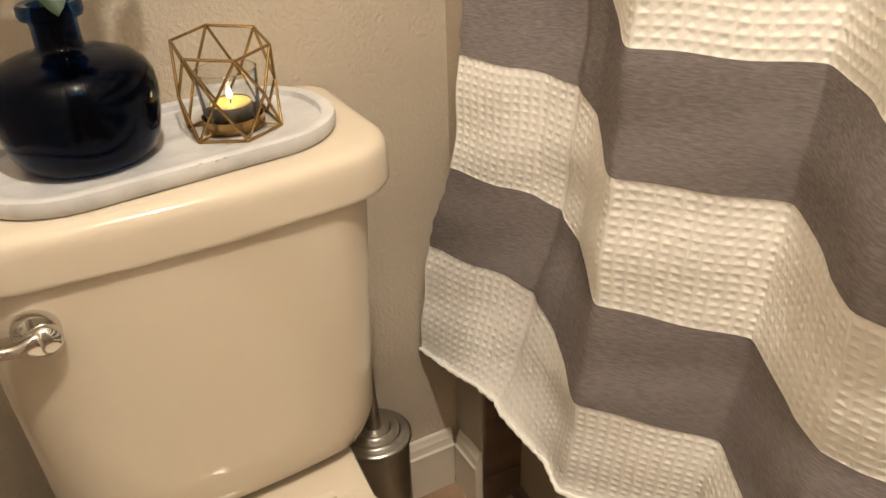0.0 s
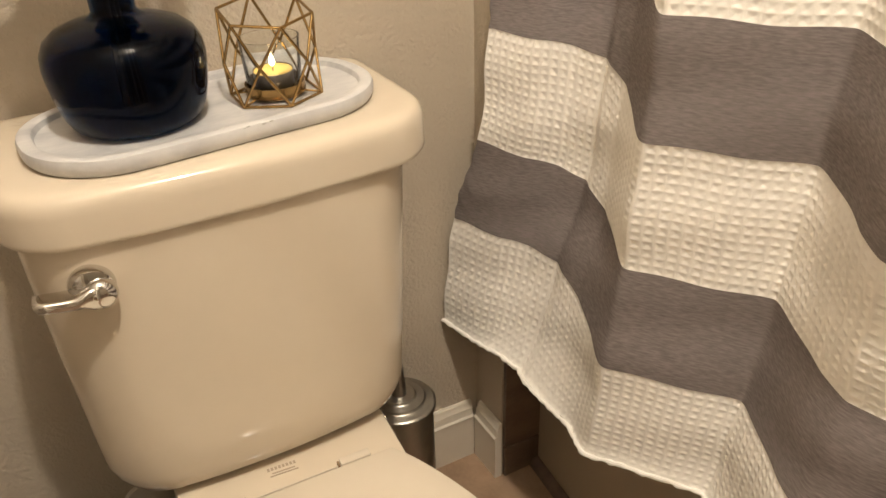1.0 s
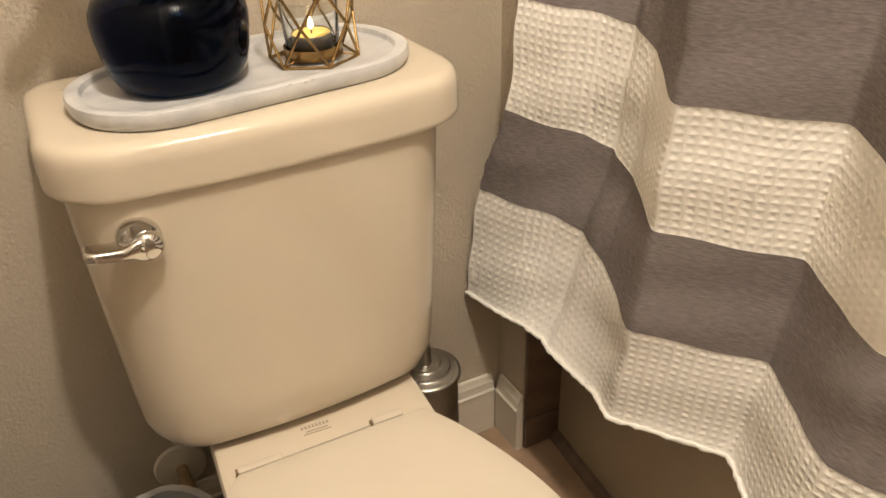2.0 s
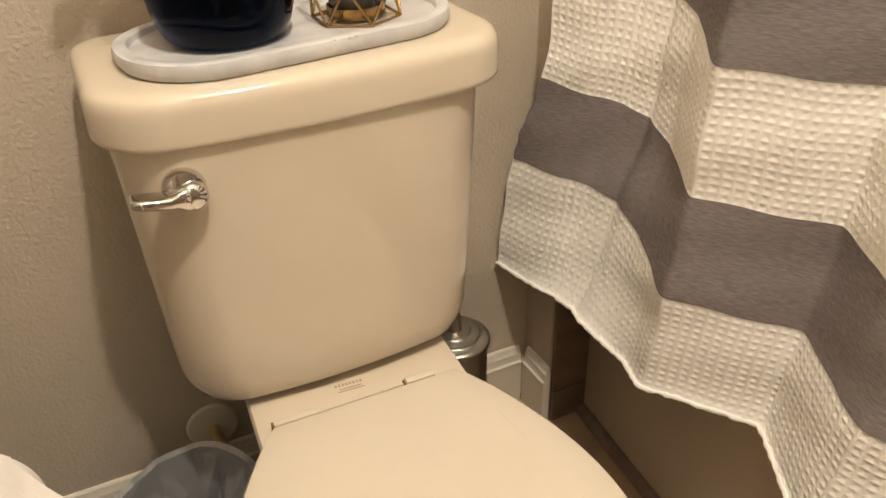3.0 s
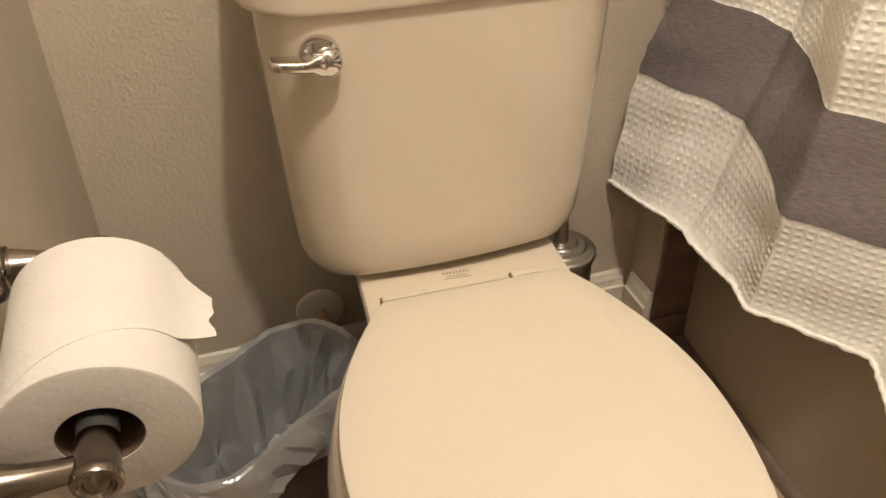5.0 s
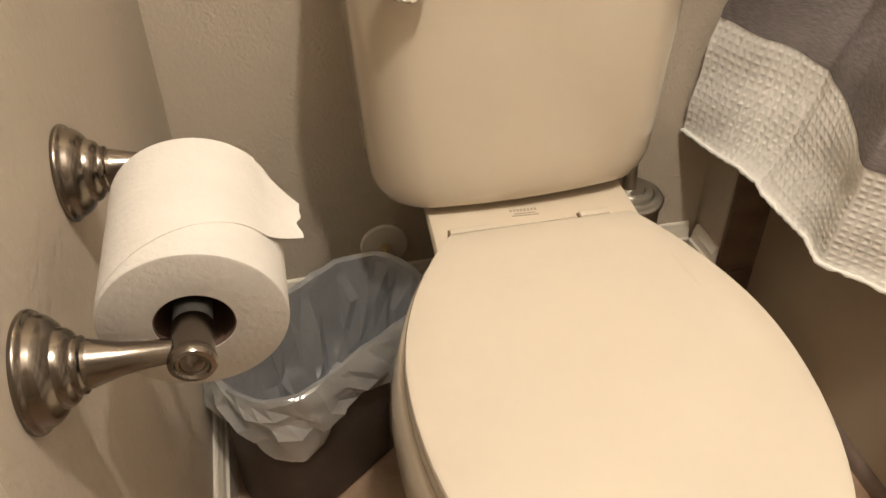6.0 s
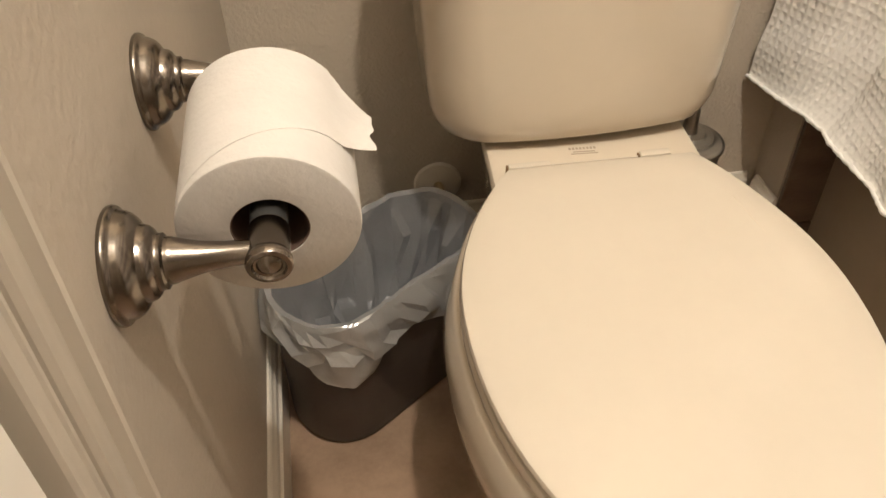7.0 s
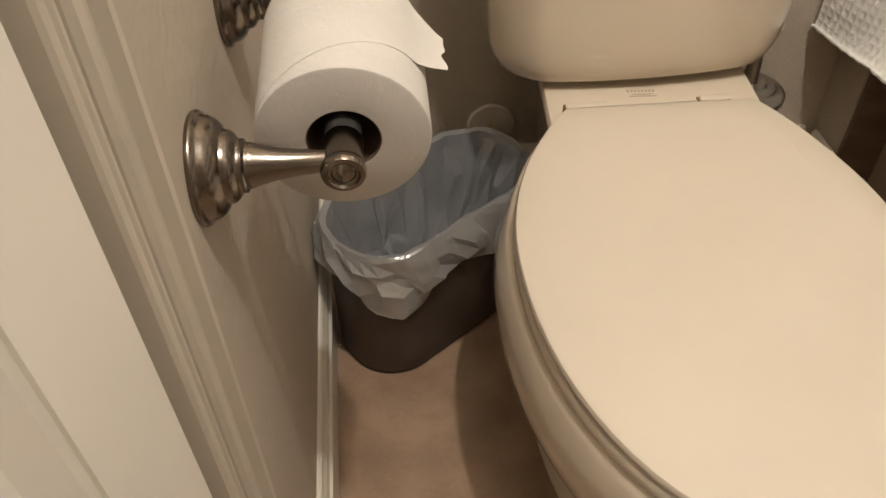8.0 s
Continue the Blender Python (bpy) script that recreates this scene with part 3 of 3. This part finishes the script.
# ---- supply valve on the wall ----
valve = thing("supply_valve", "water supply stop valve with a round wall plate", "valve", pose(-0.1535, -0.0005, 0.160, 90, 0, 0))
part("wall_plate", lathe([(0.0001, 0.0), (0.0375, 0.0), (0.0375, 0.0025), (0.0355, 0.0055), (0.016, 0.0095), (0.0001, 0.010)], n=40, cap=False), TRIM, valve)
part("stub", lathe([(0.008, 0.008), (0.008, 0.045), (0.0115, 0.0455), (0.0115, 0.066), (0.0001, 0.066)], n=20), BRASS, valve)
part("knob", lathe([(0.014, 0.066), (0.0155, 0.070), (0.0155, 0.078), (0.012, 0.081), (0.0001, 0.0815)], n=16), TRIM, valve)

# ---- shower curtain ----
curtain = thing("shower_curtain", "grey and white striped waffle-weave shower curtain hanging in folds", "shower curtain")
# folds in plan: (x at the hem, x higher up, y), from the wall towards the room
FOLDS = [(0.322, 0.336, -0.026), (0.338, 0.372, -0.104), (0.350, 0.408, -0.142), (0.356, 0.425, -0.188), (0.349, 0.4155, -0.210), (0.3475, 0.407, -0.258), (0.3490, 0.376, -0.318), (0.333, 0.351, -0.366), (0.418, 0.449, -0.490), (0.358, 0.388, -0.588), (0.345, 0.376, -0.622), (0.352, 0.382, -0.655), (0.405, 0.450, -0.785), (0.345, 0.372, -0.925), (0.405, 0.450, -1.07), (0.345, 0.372, -1.20), (0.41, 0.45, -1.32)]


def corner_cut(points, share):
    out = [points[0]]
    for a, b in zip(points, points[1:]):
        out.append(tuple(u + (v - u) * share for u, v in zip(a, b)))
        out.append(tuple(u + (v - u) * (1 - share) for u, v in zip(a, b)))
    return out[:1] + out[1:] + [points[-1]]


line = FOLDS
for share in (0.055, 0.2, 0.25):
    line = corner_cut(line, share)
line = np.array(line)
steps = np.hypot(np.diff(line[:, 1]), np.diff(line[:, 2]))
reach = np.concatenate([[0], np.cumsum(steps)])
LENGTH = reach[-1]
THIRD = float(np.interp(0.645, -line[:, 2], reach))
CELL_W, CELL_H, PIT = 0.0131, 0.0097, 0.0017
dense = np.linspace(0, LENGTH, 900)
grad_x, grad_y = np.gradient(np.interp(dense, reach, line[:, 1]), dense), np.gradient(np.interp(dense, reach, line[:, 2]), dense)


def hang(S, raised, out):
    """Places on the hanging folds at a way along the hem and a height, pushed out by some depth."""
    near = np.clip(1 - S / 0.38, 0, 1)
    # the drop hangs a little higher towards the wall
    lift = 0.048 * near ** 1.2 * np.clip((raised - 0.30) / 0.15, 0, 1)
    part_way = 0.5 + 0.5 * np.cos(2 * math.pi * (np.clip(raised, 0.36, 0.7245) - 0.443) / 0.281)
    lift += 0.011 * np.sin(math.pi * np.clip(S / 0.36, 0, 1)) * part_way * np.clip((raised - 0.33) / 0.1, 0, 1)
    Z = raised + lift + 0.0012 * np.sin(S * 23) + 0.0012 * np.sin(S * 61 + 1)
    blend = np.clip((Z - 0.30) / 0.27, 0, 1)
    blend = np.sqrt(blend) * 0.85 + 0.15 * blend
    sway = 0.0016 * np.sin(Z * 31 + S * 9) + 0.0012 * np.sin(Z * 67 - S * 17)
    X = np.interp(S, reach, line[:, 0]) * (1 - blend) + np.interp(S, reach, line[:, 1]) * blend + sway
    rise = np.clip((Z - 0.45) / 0.22, 0, 1)
    Y = np.interp(S, reach, line[:, 2]) - 0.052 * near ** 1.5 * rise * rise * (3 - 2 * rise)
    Y = Y - 0.07 * (Z - 0.577)
    X = X + 0.02 * near * np.clip((Z - 0.45) / 0.35, 0, 1.5)
    third = np.exp(-((S - THIRD) / 0.085) ** 2)
    X = X - third * 0.17 * np.clip(Z - 0.576, 0, 0.19)
    dx, dy = np.interp(S, dense, grad_x), np.interp(S, dense, grad_y)
    l = np.hypot(dx, dy)
    return np.stack([X + dy / l * out, Y - dx / l * out, Z], -1)


def plain_band(z0, z1, fine):
    nu, nv = (300, max(int((z1 - z0) / 0.006), 1)) if fine else (200, 12)
    S, R = np.meshgrid(np.linspace(0, LENGTH, nu + 1), np.linspace(z0, z1, nv + 1))
    P = hang(S, R, 0.0021)
    P[..., 0] += 0.0012 * np.sin(R * 190 + 6 * np.sin(S * 50)) * np.clip(1 - S / 0.05, 0, 1)
    i = np.arange(nv)[:, None] * (nu + 1) + np.arange(nu)[None, :]
    return P.reshape(-1, 3).tolist(), np.stack([i, i + 1, i + nu + 2, i + nu + 1], -1).reshape(-1, 4).tolist()


def waffle_band(z0, z1):
    """Waffle weave: low pits between soft threads, each with a short lit sill over its lower thread."""
    nu, nv, du, dv = int(round(LENGTH / CELL_W)), int(round((z1 - z0) / CELL_H)), 8, 8
    wide, high = LENGTH / nu, (z1 - z0) / nv
    shake = np.random.default_rng(7)
    jog_u, jog_v = shake.uniform(-0.0005, 0.0005, nv), shake.uniform(-0.0002, 0.0002, nu)
    deep = shake.uniform(0.8, 1.15, (nv, nu))
    I, J = np.meshgrid(np.arange(nu * du + 1), np.arange(nv * dv + 1))
    ci, cj = np.minimum(I // du, nu - 1), np.minimum(J // dv, nv - 1)
    u, v = 2 * (I / du - ci) - 1, 2 * (J / dv - cj) - 1
    drop = np.where(v < -0.1, (-0.1 - v) / 0.9, (v + 0.1) / 1.1)
    rise = np.maximum(drop, np.clip(1.22 * np.abs(u), 0, 1))
    inside = (np.abs(v) < 0.999) & (np.abs(u) < 0.999)
    depth = PIT * np.where(inside, 1 - (1 - rise) * deep[cj, ci], rise)
    S = np.clip(I * wide / du + jog_u[cj] * np.clip(1 - np.abs(v), 0, 1), 0, LENGTH)
    R = z0 + J * high / dv + jog_v[ci] * np.clip(1 - np.abs(u), 0, 1) * (np.abs(v) < 0.999)
    P = hang(S, R, depth)
    n = nu * du + 1
    a = (np.arange(nv * dv)[:, None] * n + np.arange(n - 1)[None, :]).reshape(-1)
    return P.reshape(-1, 3).tolist(), np.stack([a, a + 1, a + n + 1, a + n], -1).tolist()


LEVELS = [0.302, 0.4430, 0.5775, 0.7245, 0.848, 0.995, 1.135, 1.275, 1.415, 1.555, 1.695, 1.835, 1.96]
for k, (z0, z1) in enumerate(zip(LEVELS, LEVELS[1:])):
    white = k % 2 == 0
    verts, faces = waffle_band(z0, z1) if white and k < 6 else plain_band(z0, z1, k < 6)
    data = bpy.data.meshes.new("white_band" if white else "grey_band")
    data.from_pydata(verts, [], faces)
    ob = new(data.name, data)
    ob.parent = curtain
    finish(ob, WHITECLOTH if white else GREYCLOTH, 180)
    tagged(ob, "white waffle-weave stripe" if white else "grey heather stripe")

# rolled hem along the bottom and along the wall side
bm = bmesh.new()
places, taper = [], []
for f in np.linspace(0, LENGTH, 420):
    x, y = float(np.interp(f, reach, line[:, 0])), float(np.interp(f, reach, line[:, 2]))
    near = max(0.0, 1 - f / 0.38)
    places.append((x - 0.001 + 0.0005 * math.sin(f * 310), y + 0.07 * 0.274, 0.3040 + 0.0016 * noise.noise(Vector((f * 60, 0, 0))) + 0.0024 * noise.noise(Vector((f * 22, 5, 0)))))
    taper.append(1 + 0.6 * noise.noise(Vector((f * 80, 2, 0))) + 0.3 * noise.noise(Vector((f * 190, 3, 0))))
part("hem", tube(places, 0.0029, 8, taper=taper), WHITECLOTH, curtain, "puckered white rolled hem")

# rod that carries the curtain
rod = thing("curtain_rod", "chrome shower curtain rod between two walls", "curtain rod")
part("rod", tube([(0.41, JAMB_Y - 0.001, 1.962), (0.41, -1.499, 1.962)], 0.0125, 16), CHROME, rod)

# ---- paper holder ----
PY0, PY1, PZ, PX = -0.498, -0.666, 0.6290, -0.337
SLANT = 5.4  # the holder hangs with its back end higher
MID = Vector((PX, (PY0 + PY1) / 2, PZ))
TILTED = Matrix.Translation(MID) @ pose(0, 0, 0, SLANT) @ Matrix.Translation(-MID)


def tilted(bm):
    bm.transform(TILTED)
    return bm


paper_holder = thing("paper_holder", "brushed nickel double-post toilet paper holder on the wall", "paper holder")
POST = [(0.0001, 0.0), (0.0330, 0.0), (0.0340, 0.0010), (0.0342, 0.0026), (0.0334, 0.0042), (0.0318, 0.0050), (0.0310, 0.0062), (0.0304, 0.0085), (0.0288, 0.0112), (0.0262, 0.0136), (0.0236, 0.0150), (0.0222, 0.0158), (0.0218, 0.0172), (0.0212, 0.0192), (0.0196, 0.0210), (0.0176, 0.0222), (0.0164, 0.0230), (0.0160, 0.0242), (0.0160, 0.0262), (0.0148, 0.0270), (0.0138, 0.0274), (0.0136, 0.0290), (0.0128, 0.0302), (0.0122, 0.0318), (0.0108, 0.0370), (0.0088, 0.0450), (0.0074, 0.0560), (0.0067, 0.0670), (0.0070, 0.0795)]
for y in (PY0, PY1):
    tip = TILTED @ Vector((PX, y, PZ))
    foot = WEST_TURN @ Vector((WEST, y, PZ))
    m = pose(foot.x, tip.y, tip.z, 0, 90, 0)
    reach_x = (tip.x - foot.x - 0.001) / POST[-1][1]
    post = part("post", lathe([(rad * (0.95 if h < 0.03 else 1), h * reach_x) for rad, h in POST], m, 40), NICKEL, paper_holder)
    sgn = -1 if y == PY1 else 1
    m = pose(PX, y - sgn * 0.020, PZ, -90 * sgn, 0, 0) @ Matrix.Diagonal((1, 1, 1.0 if sgn < 0 else 0.72, 1))
    part("barrel", tilted(lathe([(0.0001, 0.004), (0.0108, 0.004), (0.0113, 0.005), (0.0114, 0.024), (0.0118, 0.0265), (0.0126, 0.0280), (0.0128, 0.0312), (0.0120, 0.0330), (0.0094, 0.0335), (0.0084, 0.0320), (0.0070, 0.0316), (0.0062, 0.0322), (0.0045, 0.0336), (0.0001, 0.0340)], m, 32, cap=False)), NICKEL, post)
part("spindle", tilted(lathe([(0.0106, 0), (0.0106, 0.069), (0.0092, 0.070), (0.0090, 0.139)], pose(PX, PY1 + 0.010, PZ, -90, 0, 0), 24)), SPINDLE, paper_holder, "dark grey plastic spindle")

# ---- paper roll ----
HUNG = Matrix.Translation(MID + Vector((0, 0, 0.0032))) @ pose(0, 0, 0, SLANT - 0.6) @ Matrix.Translation(-MID)


def hung(bm):
    """The roll hangs loosely, a little flatter than its holder."""
    bm.transform(HUNG)
    return bm


RY0, RY1, RR, RC = -0.540, -0.645, 0.0514, 0.0212
RZ = PZ + 0.0113 - RC + 0.0006
roll = thing("toilet_paper_roll", "white toilet paper roll with a loose folded end on the holder", "toilet paper")
m = pose(PX, RY0, RZ, 90, 0, 0)
W = RY0 - RY1
part("paper", hung(lathe([(RC + 0.0008, 0), (RR - 0.003, 0.0), (RR - 0.0008, 0.0006), (RR, 0.003), (RR + 0.0001, W * 0.5), (RR - 0.0002, W - 0.0022), (RR - 0.0008, W - 0.0007), (RR - 0.0022, W), (RC + 0.0008, W), (RC + 0.0008, W * 0.5), (RC + 0.0008, 0)], m, 72, cap=False)), PAPER, roll)
part("core", hung(lathe([(RC, 0.0008), (RC + 0.0008, 0.0008), (RC + 0.0008, W - 0.0008), (RC, W - 0.0008), (RC, 0.0008)], m, 48, cap=False)), CORE, roll, "brown cardboard core")
# loose outer sheet: lies over the top, leaves the roll and sticks out
rows = []
N_ARC, N_TAIL = 26, 12
for i in range(N_ARC + N_TAIL + 1):
    if i <= N_ARC:
        f = i / N_ARC
        a = radians(196 - 158 * f)
        px, pz = PX + (RR + 0.0002) * math.cos(a), RZ + (RR + 0.0002) * math.sin(a)
    else:
        g = (i - N_ARC) / N_TAIL
        a = radians(38)
        px = PX + (RR + 0.0002) * math.cos(a) + 0.0300 * g * math.sin(a) + 0.005 * g * g
        pz = RZ + (RR + 0.0002) * math.sin(a) - 0.0300 * g * math.cos(a) + 0.005 * g * g
    f = i / (N_ARC + N_TAIL)
    seam = RY1 + 0.004 + 0.029 * smooth01((f - 0.16) * 1.75) + 0.010 * max(0, f - 0.75) / 0.25
    row = []
    for k in range(13):
        h = k / 12
        y = seam + (RY0 - 0.001 - seam) * h
        wob = 0.00012 * (1 + math.sin(h * 9 + f * 21)) + 0.0012 * max(0, f - 0.7) * math.sin(h * 14)
        back = 0.0
        if i > N_ARC:
            g = (i - N_ARC) / N_TAIL
            back = 0.004 * math.exp(-((h - 0.35) / 0.14) ** 2) * g ** 4
            y -= 0.026 * h * g ** 0.9
        droop = 0.002 * max(0.0, f - 0.7) / 0.3 * h
        row.append(Vector((px + wob - back * 0.62, y, pz + wob + back * 0.78 - droop)))
    inward = Vector((PX - px, 0, RZ - pz)).normalized() * 0.0005
    rows.append(row + [p + inward for p in row[::-1]])
bm = loft(rows)
part("loose_sheet", hung(bm), PAPER, roll, "loose torn end of tissue sticking out")

# ---- waste bin with a bag ----
BIN_AT = pose(-0.266, -0.233, 0, 0, 0, 36)
BIN_TOP = 0.228
waste = thing("waste_bin", "slim dark brown plastic waste bin beside the toilet", "waste bin", BIN_AT)
def bin_ring(hx, hy, z):
    return round_rect(0, 0, hx, hy, min(hx, hy) * 0.92, z, arc=11, edge=7)
rings = [bin_ring(0.148 - i, 0.074 - i, z) for z, i in ((0, 0.008), (0.002, 0.003), (0.008, 0.0))] + [bin_ring(0.150, 0.076, BIN_TOP), bin_ring(0.1465, 0.0725, BIN_TOP), bin_ring(0.138, 0.063, 0.008)]
part("body", loft(rings), CANPLASTIC, waste)
part("rim", loft([bin_ring(0.150, 0.076, BIN_TOP - 0.012), bin_ring(0.1525, 0.0785, BIN_TOP - 0.010), bin_ring(0.1525, 0.0785, BIN_TOP + 0.001), bin_ring(0.151, 0.077, BIN_TOP + 0.003), bin_ring(0.147, 0.073, BIN_TOP + 0.002), bin_ring(0.147, 0.073, BIN_TOP - 0.004)], False), CANPLASTIC, waste)

bag = thing("bin_bag", "crumpled translucent white plastic bag lining the waste bin", "bin bag", BIN_AT)


def bag_place(at, hx, hy, z):
    """Place and outward direction on the bin's outline, at a share of its way round."""
    path = round_rect(0, 0, hx, hy, min(hx, hy) * 0.92, z, arc=30, edge=20)
    ends = np.cumsum([0.0] + [(q - p).length for p, q in zip(path, path[1:] + path[:1])])
    far = (at % 1.0) * ends[-1]
    lo = min(int(np.searchsorted(ends, far, side="right")) - 1, len(path) - 1)
    p = path[lo].lerp(path[(lo + 1) % len(path)], (far - ends[lo]) / (ends[lo + 1] - ends[lo]))
    return p, Vector((p.x / hx ** 2, p.y / hy ** 2, 0)).normalized()


rnd = random.Random(11)
N_BAG = 46
SHIFT = [rnd.uniform(-0.32, 0.32) for k in range(N_BAG)]


def crown_at(k):
    """The film's highest place over the rim, with small peaks."""
    a = 2 * math.pi * k / N_BAG
    round_at = Vector((math.cos(a), math.sin(a), 0))
    p, nrm = bag_place((k + SHIFT[k] * 0.5) / N_BAG, 0.1530, 0.0790, 0)
    p.z = BIN_TOP + 0.0055 + 0.005 * max(0.0, noise.noise(round_at * 3.1 + Vector((0, 0, 4.1)))) + rnd.uniform(-0.0012, 0.0022)
    return p


crown = [crown_at(k) for k in range(N_BAG)]
rows = [crown]
for g in (0.10, 0.38, 0.70, 1.0):
    row = []
    drift = [rnd.uniform(-0.42, 0.42) for k in range(N_BAG)]
    for k in range(N_BAG):
        a = 2 * math.pi * k / N_BAG
        hem = 0.056 + 0.034 * max(0.0, math.cos(a + 0.87)) ** 1.5 + 0.013 * noise.noise(Vector((2.4 * math.cos(a), 2.4 * math.sin(a), 7.3)))
        p, nrm = bag_place((k + SHIFT[k] * (1 - g) + drift[k] * g + 1.7 * g) / N_BAG, 0.1540, 0.0800, 0)
        p.z = crown[k].z - hem * (g + rnd.uniform(-0.07, 0.07) * (g < 1)) + (rnd.uniform(-0.004, 0.004) if g == 1 else 0)
        loose = 0.002 if g < 0.2 else 0.0155
        p += nrm * (0.001 + loose * rnd.uniform(0, 1) ** 1.4)
        row.append(p)
    rows.append(row)


def film(rows):
    """Thin film: flat facets that meet in sharp creases, running this way and that."""
    bm = bmesh.new()
    made = [[bm.verts.new(p) for p in row] for row in rows]
    for a, b in zip(made, made[1:]):
        for i in range(N_BAG):
            j = (i + 1) % N_BAG
            if rnd.random() < 0.75:
                bm.faces.new((a[i], a[j], b[j])), bm.faces.new((a[i], b[j], b[i]))
            else:
                bm.faces.new((a[i], a[j], b[i])), bm.faces.new((a[j], b[j], b[i]))
    bmesh.ops.subdivide_edges(bm, edges=bm.edges[:], cuts=3, smooth=0.25, use_grid_fill=True)
    for v in bm.verts:
        v.co += 0.0007 * noise.noise_vector(v.co * 70)
    return bm


part("overhang", film(rows), BAG, bag, "crumpled edge of the bag folded over the rim", angle=24)
TONGUE = 0.60
# smooth tongue of film that hangs out below the fold
rows = []
for i in range(9):
    g = i / 8
    row = []
    for k in range(17):
        u = k / 8 - 1
        p, nrm = bag_place(TONGUE + u * 0.068 * math.sqrt(max(0.0, 1 - (g * 0.985) ** 2.6)), 0.1525, 0.0785, 0)
        row.append(p + nrm * (0.0035 + 0.002 * math.sin(u * 3 + g)) + Vector((0, 0, BIN_TOP - 0.030 - 0.072 * g)))
    rows.append(row + [p * 1.0 - Vector((p.x, p.y, 0)).normalized() * 0.0004 for p in row[::-1]])
part("tongue", loft(rows), BAG, bag, "smooth tongue of film hanging below the fold")
rows = [crown]
for g in (0.015, 0.09, 0.36, 0.68, 0.93, 1.0):
    row = []
    for k in range(N_BAG):
        fold = noise.noise(Vector((1.7 * math.cos(2 * math.pi * k / N_BAG), 1.7 * math.sin(2 * math.pi * k / N_BAG), 3.0)))
        p, nrm = bag_place((k + SHIFT[k] + rnd.uniform(-0.3, 0.3) * g) / N_BAG, (0.1465 - 0.034 * g) * (0.05 if g == 1 else 1), (0.0725 - 0.018 * g) * (0.05 if g == 1 else 1), 0)
        p.z = crown[k].z * (1 - g) + (BIN_TOP - 0.165) * g + rnd.uniform(-0.008, 0.008) * (0.05 < g < 1)
        p -= nrm * (g < 1) * ((0.001 if g < 0.05 else 0.004 if g < 0.2 else 0.025) * rnd.uniform(0, 1) ** 2 + 0.012 * g * max(0.0, fold))
        row.append(p)
    rows.append(row)
bm = film(rows)
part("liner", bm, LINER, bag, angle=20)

# ---- tiles at the alcove's end, each a piece of its own ----
def tile_piece(x0, x1, z0, z1):
    bm = box(x0, x1, JAMB_Y - 0.009, JAMB_Y - 0.0005, z0, z1, 0.0015)
    return part("tile", bm, TILE, alcove)
xs = [(JAMB + 0.003, 0.62), (0.623, 0.92), (0.923, EAST - 0.002)]
zs = [(0.001, 0.064), (0.067, 0.372), (0.375, 0.68), (0.683, 0.988)]
for z0, z1 in zs:
    for x0, x1 in xs:
        if z0 < 0.3 and x0 > 0.6:
            continue
        tile_piece(x0, x1, z0, z1)
